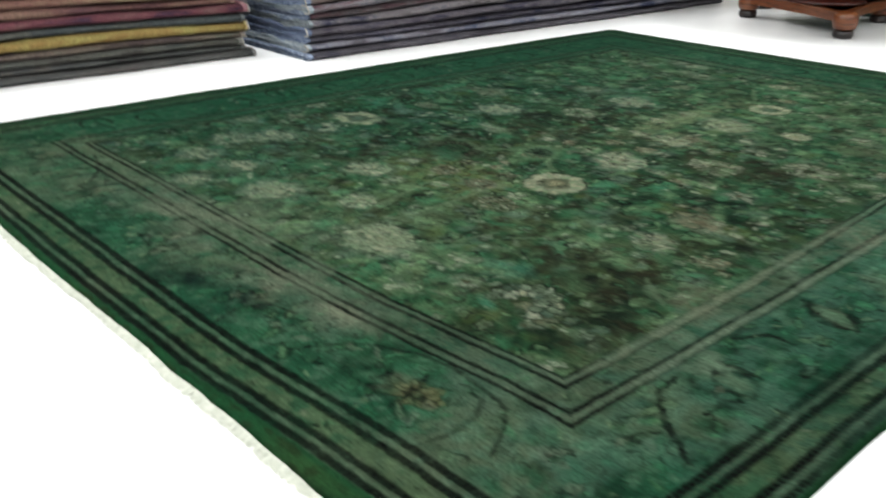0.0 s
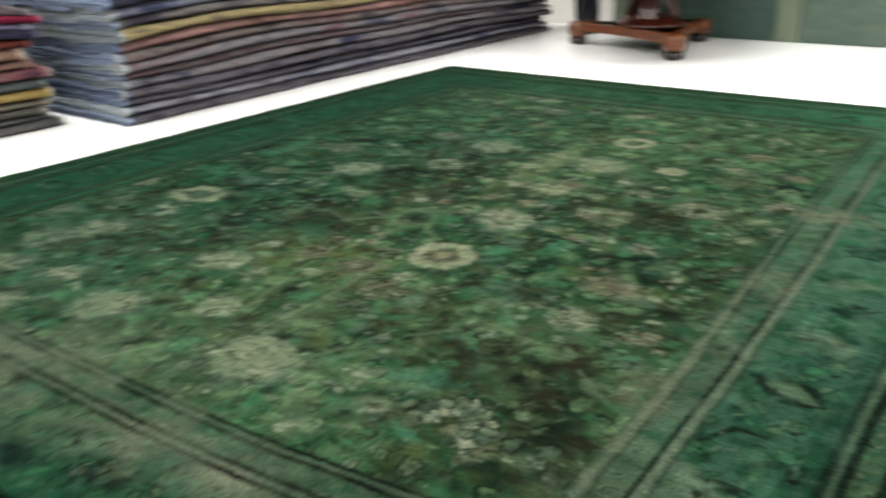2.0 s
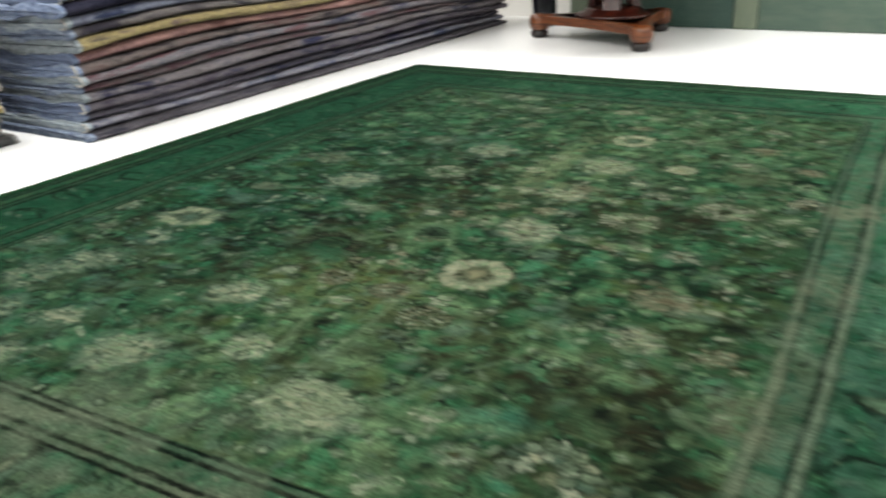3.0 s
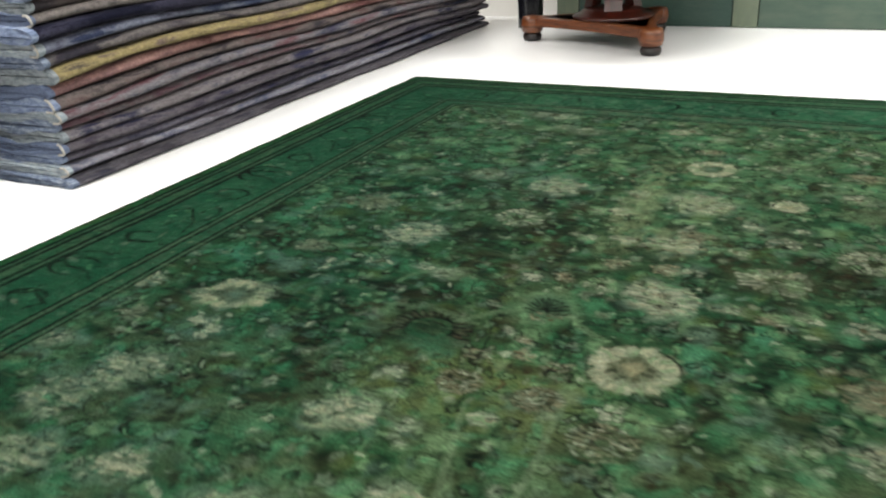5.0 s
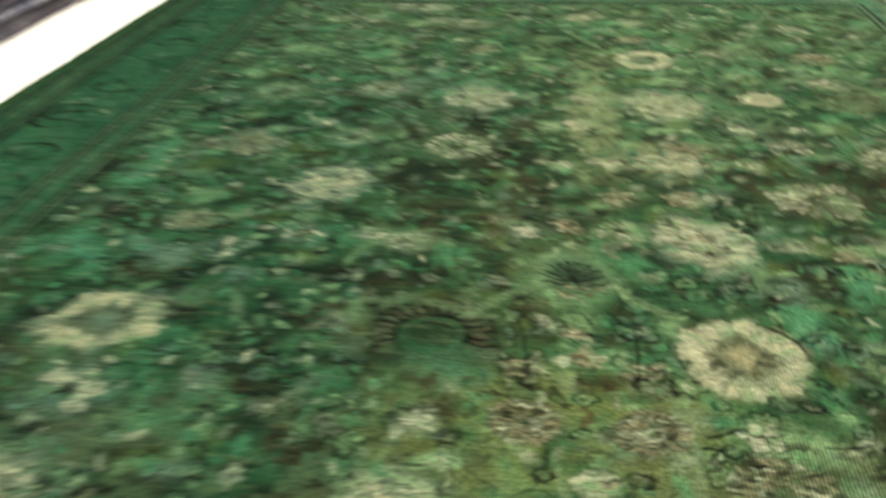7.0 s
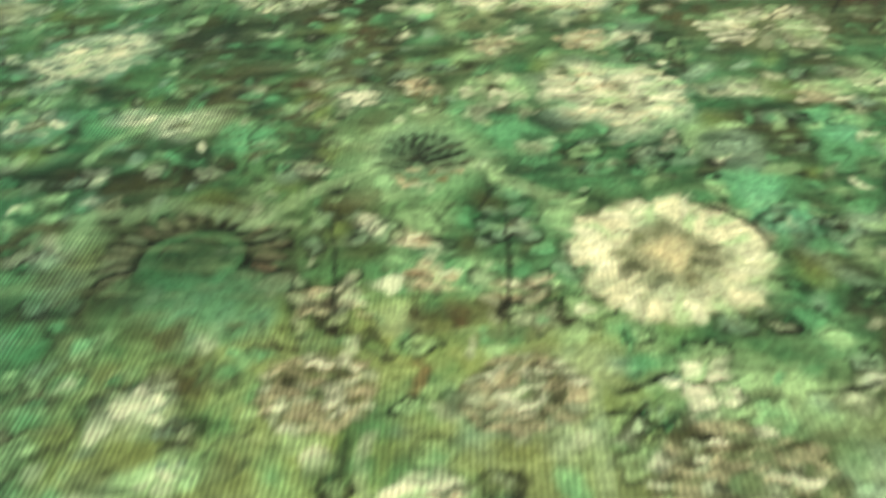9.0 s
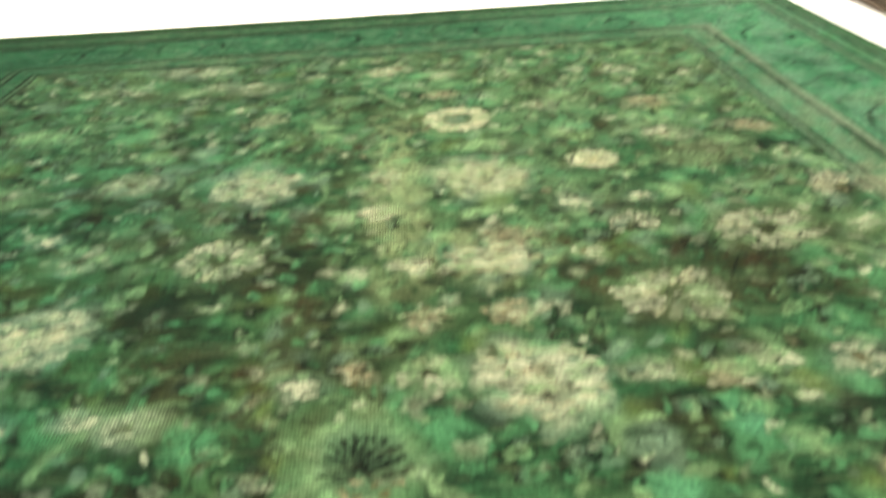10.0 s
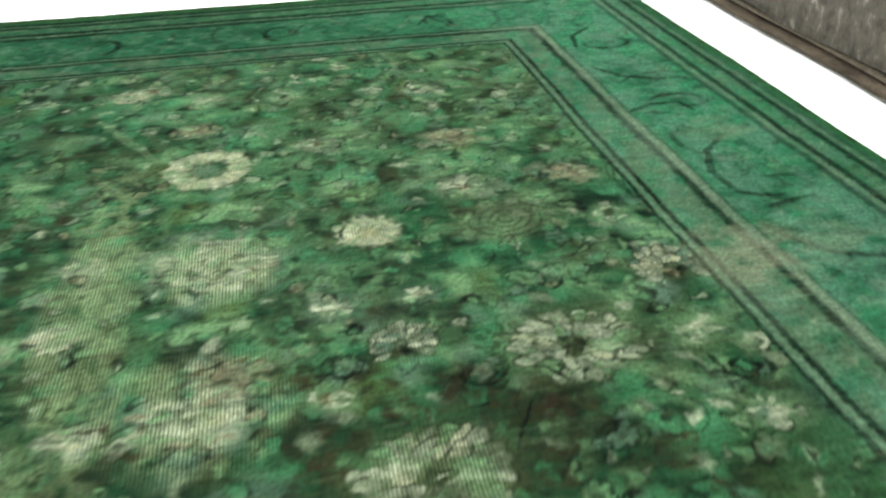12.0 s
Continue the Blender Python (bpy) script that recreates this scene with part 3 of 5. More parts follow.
def paint_ground():
    big, mid, small = value_noise(0.45, 2), value_noise(0.07, 3, 0.6), value_noise(0.035, 3, 0.6, 1.6)
    blend(np.ones((NY, NX)), DEEP)
    blend(0.85 * smooth(mid, 0.32, 0.66), GREEN)
    blend(0.55 * smooth(small, 0.44, 0.74), MIDGREEN)
    blend(0.5 * smooth(value_noise(0.12, 3, 0.65), 0.48, 0.70), BROWN)
    blend(0.2 * smooth(big, 0.45, 0.75), OLIVE)


def soft_spot(u, v, length, width, turn, color, strength):
    sl, a, b = local(u, v, length * 1.5, turn)
    if a.size:
        f = (a / length) ** 2 + (b / width) ** 2
        blend(strength * smooth(f, 1.9, 0.1), color, sl, 0.25)


def outlined_flower(u, v, r, petals, inside, heart, turn, strength):
    """Small petals drawn with a thin broken dark line over the ground."""
    sl, a, b = local(u, v, r * 1.6, turn)
    if not a.size:
        return
    ang = np.arctan2(b, a)
    q = np.hypot(a, b) / (r * (0.72 + 0.36 * np.abs(np.cos(petals / 2 * ang))))
    blend(0.6 * strength * smooth(q, 1.15, 0.5), inside, sl, 0.4)
    blend(strength * smooth(np.abs(q - 1.0) * r, 0.0042, 0.0015) * BROKEN[sl], DARK, sl, 0.3)
    blend(0.8 * strength * smooth(q, 0.5, 0.2), heart, sl, 0.4)


def outlined_leaf(u, v, length, width, turn, inside, strength):
    sl, a, b = local(u, v, length * 1.4, turn)
    if not a.size:
        return
    f = np.sqrt((a / length) ** 2 + (b / (width * np.clip(1 - 0.5 * a / length, 0.4, 1.5))) ** 2)
    blend(0.6 * strength * smooth(f, 1.1, 0.5), inside, sl, 0.4)
    blend(strength * smooth(np.abs(f - 1.0) * width, 0.0040, 0.0015) * BROKEN[sl], DARK, sl, 0.3)


def dashes(u, v, r, colors, count, rng, flat=0.8, size=0.010):
    """Short flecks of wool along the wefts, as a worn flower shows them."""
    for _ in range(count):
        a, d = rng.uniform(0, 6.283), r * math.sqrt(rng.random())
        soft_spot(u + d * math.cos(a), v + flat * d * math.sin(a), size * rng.uniform(0.7, 1.5), size * rng.uniform(0.28, 0.5), rng.gauss(0, 0.2), rng.choice(colors), rng.uniform(0.5, 0.95))


FIELD_U, FIELD_V = (0.42, 2.40), (0.40, 3.10)


def dyes(u, v, rng):
    """A ground dye for a place: deep green on the west side, olive and brown about the middle, teal and brown beyond.
    """
    warm = math.exp(-((u - 1.4) / 0.55) ** 2 - ((v - 1.15) / 0.45) ** 2)
    west = min(1.0, max(0.0, (1.15 - u) / 0.45))
    teal = min(1.0, max(0.0, (u - 1.2) / 0.7)) * min(1.0, max(0.0, (v - 1.3) / 0.6))
    pool = ((DEEP, 22 + 8 * west), (GREEN, 20 + 8 * west), (MIDGREEN, 16), (BROWN, 15 + 12 * warm + 5 * teal), (OLIVE, 6 + 12 * warm), (TEAL, 13 + 9 * teal - 4 * warm),
            (PALE_GREEN, 9 - 4 * west), (GREYGREEN, 8), (DARK, 6))
    pick = rng.uniform(0, sum(n for _, n in pool))
    for color, n in pool:
        pick -= n
        if pick <= 0:
            return color
    return DEEP


def scatter_field():
    """The allover field: clouds of dye, then leaves with thin dark outlines, and pale stems."""
    rng = random.Random(21)
    for _ in range(2300):
        u, v, size = rng.uniform(*FIELD_U), rng.uniform(*FIELD_V), rng.uniform(0.016, 0.044)
        soft_spot(u, v, size, size * rng.uniform(0.45, 0.85), rng.uniform(0, 3.14), dyes(u, v, rng), rng.uniform(0.5, 1.0))
    felt(1.1)
    for _ in range(90):
        u, v, a = rng.uniform(0.5, 2.3), rng.uniform(0.5, 3.0), rng.uniform(0, 360)
        stroke(arc(u, v, rng.uniform(0.05, 0.13), a, a + rng.uniform(50, 120)), rng.uniform(0.005, 0.010), rng.choice((PALE_GREEN, GREYGREEN, TEAL)), 0.45)
    for _ in range(1500):
        u, v, size = rng.uniform(*FIELD_U), rng.uniform(*FIELD_V), rng.uniform(0.010, 0.026)
        leaf(u, v, size, size * rng.uniform(0.4, 0.7), rng.uniform(0, 6.28), rng.choice((TEAL, PALE_GREEN, MIDGREEN, GREYGREEN, GREEN, dyes(u, v, rng))), DARK if rng.random() < 0.5 else None, rng.uniform(0.45, 0.9))
    felt(0.6)


# Places of the flowers: across, along, half width
RINGS = [(1.62, 2.50, 0.075), (1.87, 2.22, 0.041), (1.67, 1.24, 0.084), (0.738, 1.242, 0.10)]
STRIPED = [(1.878, 1.72, 0.078), (2.085, 1.89, 0.078), (1.20, 1.91, 0.073)]
FANS = [(1.88, 1.94, 0.042), (2.11, 0.66, 0.076), (2.27, 2.03, 0.055)]
WASHED = [(1.64, 2.18, 0.094), (1.63, 1.86, 0.072), (1.45, 2.04, 0.034), (1.45, 2.89, 0.043), (1.50, 1.85, 0.031), (1.46, 2.20, 0.036), (1.66, 1.545, 0.09), (1.47, 0.99, 0.022), (1.21, 2.20, 0.085),
          (0.48, 1.23, 0.045), (0.70, 0.77, 0.073), (1.67, 0.63, 0.098), (1.21, 0.61, 0.083), (0.97, 0.66, 0.048), (1.43, 0.74, 0.055), (0.78, 0.61, 0.069), (0.99, 0.49, 0.05), (2.10, 1.10, 0.058), (0.75, 0.90, 0.087), (1.23, 0.92, 0.069), (0.97, 1.715, 0.09)]
SCUFFS = [((1.496, 0.722), (1.462, 0.87), (1.424, 1.02)), ((1.592, 0.70), (1.595, 0.88), (1.587, 1.086)), ((1.76, 0.695), (1.80, 0.77), (1.825, 0.864)), ((2.208, 0.924), (2.255, 0.885), (2.301, 0.849)), ((1.948, 1.076), (1.99, 1.04), (2.024, 1.009))]
LEAVES = [(1.63, 2.02, 0.036), (2.19, 1.98, 0.03), (2.12, 2.05, 0.031), (1.66, 2.33, 0.05), (1.72, 1.075, 0.05), (1.43, 1.64, 0.029), (1.65, 0.79, 0.039), (2.11, 0.95, 0.053), (2.0, 0.97, 0.047), (0.67, 2.55, 0.07), (1.40, 2.03, 0.05)]
SMALL_EAST = [(1.80, 2.03, 0.033), (1.78, 1.86, 0.026), (1.91, 2.04, 0.023), (2.04, 2.33, 0.042), (2.24, 2.19, 0.03), (2.24, 1.89, 0.035), (2.26, 1.73, 0.034), (2.30, 1.85, 0.021), (1.76, 2.82, 0.036), (2.04, 2.79, 0.034), (1.94, 2.81, 0.024),
              (1.60, 2.84, 0.042), (1.81, 2.56, 0.032), (1.89, 2.97, 0.026), (1.52, 1.57, 0.041), (1.80, 1.55, 0.028), (1.67, 1.09, 0.029), (1.88, 0.69, 0.042), (1.97, 0.63, 0.031), (2.06, 1.54, 0.041), (2.31, 0.51, 0.028), (1.90, 0.52, 0.045), (1.96, 1.55, 0.027)]
SMALL_WEST = [(1.27, 2.89, 0.03), (1.16, 1.51, 0.036), (1.09, 1.53, 0.026), (1.25, 1.07, 0.024), (1.29, 1.01, 0.017), (1.36, 1.56, 0.028), (0.71, 2.21, 0.065), (0.96, 2.24, 0.054), (0.96, 1.94, 0.05), (0.77, 1.08, 0.055), (0.93, 3.02, 0.08), (0.70, 2.87, 0.041),
              (1.02, 2.85, 0.038), (1.13, 2.82, 0.06), (1.49, 2.91, 0.043), (1.35, 0.93, 0.027), (0.50, 0.93, 0.043), (0.84, 1.46, 0.037), (0.97, 1.52, 0.037), (0.81, 2.85, 0.024), (0.88, 2.02, 0.031), (1.42, 1.83, 0.022)]
OUTLINED = [(1.80, 1.91, 0.033), (2.06, 2.04, 0.038), (1.96, 1.86, 0.033), (2.08, 1.73, 0.036), (1.61, 1.42, 0.029), (1.68, 1.41, 0.029), (1.83, 1.41, 0.020), (1.63, 1.06, 0.017), (1.23, 1.08, 0.022), (1.29, 1.05, 0.018), (1.41, 1.0, 0.017), (1.52, 1.0, 0.017), (1.07, 1.26, 0.023),
            (1.82, 1.28, 0.018), (1.82, 1.18, 0.016), (1.74, 1.15, 0.018), (1.63, 1.14, 0.016), (1.22, 1.40, 0.032), (1.32, 1.40, 0.031), (1.07, 1.39, 0.026), (1.60, 1.22, 0.018), (0.94, 1.17, 0.042), (1.02, 1.14, 0.04), (1.67, 0.92, 0.045)]
ROSY = [(2.23, 2.34, 0.048), (1.59, 2.67, 0.044), (2.06, 2.53, 0.06), (1.45, 1.275, 0.019), (1.46, 1.215, 0.024), (1.89, 1.53, 0.033), (1.64, 1.70, 0.037), (1.38, 1.19, 0.026), (1.54, 1.20, 0.024), (1.43, 1.58, 0.028), (0.74, 1.90, 0.085), (0.58, 1.08, 0.045), (1.66, 1.92, 0.055), (1.18, 2.57, 0.051), (2.10, 1.29, 0.08), (2.25, 1.10, 0.045), (1.52, 1.70, 0.036), (2.19, 0.61, 0.036), (0.75, 1.55, 0.055)]
CHECKED = [(1.38, 1.085, 0.045), (1.535, 1.08, 0.045), (1.68, 1.0, 0.060)]
BROWN_SPOTS = [(1.92, 1.83, 0.045), (1.85, 1.83, 0.04), (1.75, 1.89, 0.035), (2.02, 1.81, 0.04), (2.12, 1.70, 0.035), (1.53, 1.83, 0.04), (1.28, 1.14, 0.055), (1.48, 1.16, 0.035), (1.55, 1.15, 0.03), (1.38, 1.15, 0.03), (1.30, 1.58, 0.05), (1.27, 1.48, 0.05), (1.10, 1.0, 0.06),
               (1.33, 2.34, 0.06), (1.81, 0.89, 0.055), (2.01, 0.89, 0.05), (1.90, 0.94, 0.045), (2.21, 0.98, 0.055), (2.33, 0.63, 0.06), (2.03, 0.94, 0.05), (2.31, 0.74, 0.05), (1.32, 1.75, 0.05), (2.20, 0.80, 0.07), (1.30, 1.98, 0.06), (1.16, 1.64, 0.05), (1.77, 1.78, 0.05), (1.98, 1.74, 0.05)]
DIM_SPOTS = [(1.22, 1.78, 0.08), (1.34, 1.83, 0.08), (1.40, 1.73, 0.08), (1.30, 1.90, 0.07), (1.36, 1.64, 0.07), (1.22, 1.66, 0.08), (1.40, 1.93, 0.06), (1.27, 2.04, 0.07), (1.10, 1.82, 0.07), (2.20, 0.86, 0.08), (2.27, 0.70, 0.08), (2.0, 0.85, 0.07), (1.78, 1.80, 0.06), (1.76, 1.70, 0.06), (1.97, 1.71, 0.06), (1.95, 1.80, 0.05)]
TEAL_SPOTS = [(1.72, 1.87, 0.034), (2.13, 1.74, 0.024), (1.29, 1.17, 0.035), (1.78, 1.33, 0.05), (1.98, 0.74, 0.05), (2.06, 0.58, 0.04), (1.85, 2.40, 0.05), (2.02, 2.62, 0.05), (1.88, 1.45, 0.05), (0.60, 1.45, 0.06), (0.56, 1.85, 0.06)]
ring_cream = tone(192, 192, 160)


def petal(u, v, a, start, length, width, color, strength=0.9, edge=True, kept=1.0):
    """One petal that points away from (u, v) at the angle a."""
    mid = start + length * 0.5
    leaf(u + mid * math.cos(a), v + mid * math.sin(a), length * 0.5, width, a + math.pi, color, DARK if edge else None, strength, kept)


def ring_flower(u, v, r, heart, core, rng, flat=1.0):
    blossom(u, v, r, 11, [(1.12, BROWN), (1.0, ring_cream), (0.52, heart), (0.24, core)], 0.3, flat, 0.95 if flat > 0.9 else 0.7, 0.09, 0.13)
    for k in range(44):
        a = k * 6.283 / 44
        p = 0.80 + rng.uniform(-0.15, 0.14)
        soft_spot(u + p * r * math.cos(a), v + flat * p * r * math.sin(a), 0.016, 0.006, a, rng.choice((ring_cream, ring_cream, CREAM, TAN, PALE_GREEN)), 0.7)
    for k in range(9):
        a = k * 6.283 / 9 + 0.2
        soft_spot(u + 0.45 * r * math.cos(a), v + 0.45 * flat * r * math.sin(a), 0.13 * r, 0.08 * r, a, rng.choice((heart, DARK, tone(96, 92, 66))), 0.6)
    for k in range(4):
        a = rng.uniform(0, 6.28)
        stroke(arc(u, v, r * 1.04, math.degrees(a), math.degrees(a) + rng.uniform(25, 60), flat), 0.0028, DARK, 0.6)


def striped_flower(u, v, r, rng):
    """Two rings of narrow petals round a dark heart."""
    soft_spot(u, v, r * 1.15, r * 0.95, 0.0, tone(84, 92, 62), 0.7)
    for ring_, count, start, length in ((0, 20, 0.5, 0.56), (1, 13, 0.24, 0.42)):
        for k in range(count):
            a = (k + 0.5 * ring_) * 6.283 / count + rng.gauss(0, 0.05)
            squash = 0.86 + 0.14 * math.cos(a) ** 2
            petal(u, v, a, r * start * squash, r * length * squash * rng.uniform(0.85, 1.1), r * 0.105, rng.choice((CREAM, CREAM, ring_cream, TAN, PALE_GREEN)), rng.uniform(0.7, 1.0), rng.random() < 0.75, 0.75)
    blossom(u, v, r * 0.3, 6, [(1.0, BROWN), (0.6, DARK)], 0.3, 0.85, 0.9, 0.2)
    soft_spot(u + 0.5 * r, v - 0.1 * r, 0.3 * r, 0.2 * r, 0.3, PALE_GREEN, 0.5)
    dashes(u, v, r, (CREAM, TAN, GREYGREEN, PALE_GREEN, BROWN, DARK), 34, rng, 0.9, 0.007)


def fan_flower(u, v, r, rng):
    """A half-open flower: petals fan out over a striped heart."""
    soft_spot(u, v + 0.15 * r, r, r * 0.75, 0.0, tone(70, 74, 48), 0.7)
    for start, length, count, spread in ((0.5, 0.6, 13, 250), (0.22, 0.5, 9, 220)):
        for k in range(count):
            a = math.radians(90 - spread / 2 + spread * k / (count - 1)) + rng.gauss(0, 0.04)
            petal(u, v, a, r * start * 0.9, r * length * rng.uniform(0.85, 1.1), r * 0.14, rng.choice((CREAM, CREAM, TAN, ring_cream, GREYGREEN)), rng.uniform(0.75, 1.0), True, 0.6)
    for k in range(5):
        soft_spot(u + r * rng.uniform(-0.3, 0.3), v - r * rng.uniform(0.15, 0.5), 0.012, 0.006, rng.uniform(0, 3), rng.choice((DARK, BROWN, PINK)), 0.8)
    WEAR[window(u, v, r)] = np.maximum(WEAR[window(u, v, r)], 0.45)


def washed_flower(u, v, r, rng):
    """A palmette washed out to a pale cloud with flecks along the wefts."""
    worn = 0.72 if u > 0.9 else 0.5
    blossom(u, v, r, 7, [(1.18, GREYGREEN), (0.98, TAN), (0.78, CREAM), (0.32, PINK)], rng.uniform(0, 6), 0.85, worn, 0.2, 0.22)
    for k in range(10):
        a = rng.uniform(0, 6.28)
        petal(u, v, a, r * 0.45, r * 0.55, r * 0.16, rng.choice((CREAM, TAN, PALE_GREEN)), 0.55, rng.random() < 0.5)
    dashes(u, v, r * 0.95, (CREAM, CREAM, ring_cream, PINK, TAN, GREYGREEN, PALE_GREEN, BROWN), int(14 + 560 * r), rng, 0.78, 0.009)


def small_flower(u, v, r, rng):
    count, turn = rng.choice((4, 5, 5, 6)), rng.uniform(0, 6.28)
    soft_spot(u, v, r * 1.25, r * 0.95, 0.0, rng.choice((GREYGREEN, PALE_GREEN, TAN)), 0.45)
    for k in range(count):
        a = turn + k * 6.283 / count
        petal(u, v, a, r * 0.12, r * rng.uniform(0.75, 1.0), r * rng.uniform(0.24, 0.34), rng.choice((CREAM, CREAM, TAN, GREYGREEN, PALE_GREEN)), rng.uniform(0.55, 1.0), rng.random() < 0.6)
    soft_spot(u, v, r * 0.3, r * 0.26, 0, rng.choice((BROWN, DARK, CREAM, TAN, RUST)), 0.85)
    dashes(u, v, r * 0.9, (CREAM, TAN, PALE_GREEN, CREAM), 9, rng, 0.8, 0.007)


def rosy_flower(u, v, r, rng):
    blossom(u, v, r, 6, [(1.1, BROWN), (0.92, TAN), (0.7, PINK), (0.3, RUST)], rng.uniform(0, 6), 0.8, 0.55, 0.22)
    dashes(u, v, r, (TAN, CREAM, PINK, PINK, PALE_GREEN, RUST, BROWN), int(9 + 300 * r), rng, 0.8, 0.008)
    for _ in range(3):
        outlined_leaf(u + rng.gauss(0, r * 0.5), v + rng.gauss(0, r * 0.4), r * 0.35, r * 0.2, rng.uniform(0, 6), PINK, 0.6)


def checked_flower(u, v, r, rng):
    """A round flower of which short cream and dark flecks are left."""
    blossom(u, v, r, 8, [(1.1, DARK), (0.98, BROWN), (0.84, tone(112, 104, 84)), (0.25, GREEN)], rng.uniform(0, 6), 0.9, 0.45, 0.1)
    for ring_ in (0.32, 0.62, 0.92):
        count = int(6 + 16 * ring_)
        for k in range(count):
            a = k * 6.283 / count + ring_ * 3
            soft_spot(u + ring_ * r * math.cos(a), v + 0.9 * ring_ * r * math.sin(a), 0.07 * r + 0.004, 0.0045, rng.gauss(0, 0.25), rng.choice((CREAM, PINK, PINK, TAN, BROWN)), rng.uniform(0.4, 0.85))
            a += 3.14 / count
            soft_spot(u + ring_ * r * math.cos(a), v + 0.9 * ring_ * r * math.sin(a), 0.008, 0.0045, 0, tone(58, 48, 36), 0.6)
    dashes(u, v, r * 0.9, (CREAM, PINK, TAN, PINK, BROWN, DARK), int(14 + 400 * r), rng, 0.9, 0.006)


def outlined_star(u, v, r, rng):
    for k in range(6):
        petal(u, v, k * 1.047 + rng.uniform(-0.2, 0.2), r * 0.2, r * 0.85, r * 0.26, rng.choice((GREEN, GREYGREEN, MIDGREEN, BROWN)), 0.75)
    stroke(arc(u, v, r * 0.8, rng.uniform(0, 360), rng.uniform(400, 560), 0.8), 0.0024, DARK * 0.7, 0.8)
    outlined_flower(u, v, r * 0.5, 5, rng.choice((GREYGREEN, TAN, PALE_GREEN)), DARK, rng.uniform(0, 3), 0.8)


def paint_flowers():
    rng = random.Random(5)
    for u, v, r in TEAL_SPOTS:
        for _ in range(5):
            soft_spot(u + rng.gauss(0, r * 0.4), v + rng.gauss(0, r * 0.4), r * 0.7, r * 0.45, rng.uniform(0, 3), rng.choice((TEAL, tone(84, 148, 118), MIDGREEN)), 0.6)
    # an olive, worn patch at the middle
    sl, a, b = local(1.43, 1.07, 0.5)
    blend(0.5 * smooth((a / 0.32) ** 2 + (b / 0.16) ** 2, 1.0, 0.1) * smooth(value_noise(0.03, 3)[sl], 0.25, 0.65), tone(134, 136, 80), sl, 0.3)
    WEAR[sl] = np.maximum(WEAR[sl], 0.5 * smooth((a / 0.34) ** 2 + (b / 0.17) ** 2, 1.0, 0.4) * smooth(value_noise(0.06, 2)[sl], 0.35, 0.6))
    for u, v, r in LEAVES:
        soft_spot(u, v, r * 1.2, r * 0.65, rng.uniform(-0.4, 0.4), PALE_GREEN, 0.65)
        outlined_leaf(u, v, r * 1.1, r * 0.6, rng.uniform(-0.5, 0.5), PALE_GREEN, 0.7)
        outlined_leaf(u + r * 0.4, v - r * 0.3, r * 0.5, r * 0.3, rng.uniform(0, 3), TEAL, 0.7)
    for u, v, r in WASHED:
        washed_flower(u, v, r, rng)


def draw_small():
    """Thin broken outlines of small flowers, leaves and stems over the whole field."""
    rng = random.Random(22)
    inner_ = [c for c, n in ((PALE_GREEN, 22), (TEAL, 16), (CREAM, 8), (TAN, 10), (GREYGREEN, 16), (PINK, 4), (GREEN, 14)) for _ in range(n)]
    flecks = [c for c, n in ((DARK, 22), (DEEP, 16), (BROWN, 10), (PALE_GREEN, 18), (TEAL, 12), (MIDGREEN, 12), (GREYGREEN, 12), (CREAM, 5), (TAN, 8)) for _ in range(n)]
    for _ in range(4600):
        size = rng.uniform(0.006, 0.018)
        soft_spot(rng.uniform(*FIELD_U), rng.uniform(*FIELD_V), size, size * rng.uniform(0.4, 0.75), rng.uniform(0, 3.14), rng.choice(flecks), rng.uniform(0.35, 0.8))
    for _ in range(420):
        u, v, a = rng.uniform(*FIELD_U), rng.uniform(*FIELD_V), rng.uniform(0, 360)
        stroke(arc(u, v, rng.uniform(0.015, 0.05), a, a + rng.uniform(50, 140)), rng.uniform(0.0020, 0.0032), DARK, 0.65)
    for _ in range(800):
        size = rng.uniform(0.010, 0.020)
        outlined_leaf(rng.uniform(*FIELD_U), rng.uniform(*FIELD_V), size, size * rng.uniform(0.35, 0.6), rng.uniform(0, 6.28), rng.choice(inner_), rng.uniform(0.45, 0.95))
    for _ in range(900):
        outlined_flower(rng.uniform(*FIELD_U), rng.uniform(*FIELD_V), rng.uniform(0.012, 0.022), rng.choice((4, 5, 6)), rng.choice(inner_), rng.choice((BROWN, DARK, CREAM, TEAL)), rng.uniform(0, 6), rng.uniform(0.35, 0.85))


RIBBONS = [((1.28, 1.30), (1.33, 1.35), (1.39, 1.39)), ((1.51, 1.39), (1.55, 1.35), (1.60, 1.32)), ((1.40, 2.77), (1.47, 2.65), (1.53, 2.55)), ((1.93, 2.33), (2.02, 2.40), (2.07, 2.42)), ((2.10, 1.85), (2.14, 1.83), (2.17, 1.82), (2.24, 1.75)), ((1.45, 2.04), (1.49, 2.07), (1.48, 2.17), (1.49, 2.29)), ((1.33, 1.30), (1.20, 1.34), (1.10, 1.32))]
TENDRILS = [((1.60, 1.08), (1.63, 1.09), (1.65, 1.10)), ((1.74, 1.08), (1.77, 1.08), (1.80, 1.09)), ((1.59, 1.06), (1.62, 1.06)), ((2.03, 1.86), (2.07, 1.82)), ((2.23, 1.84), (2.235, 1.80), (2.26, 1.79)), ((2.0, 1.80), (1.97, 1.74)), ((1.93, 0.83), (1.99, 0.80))]


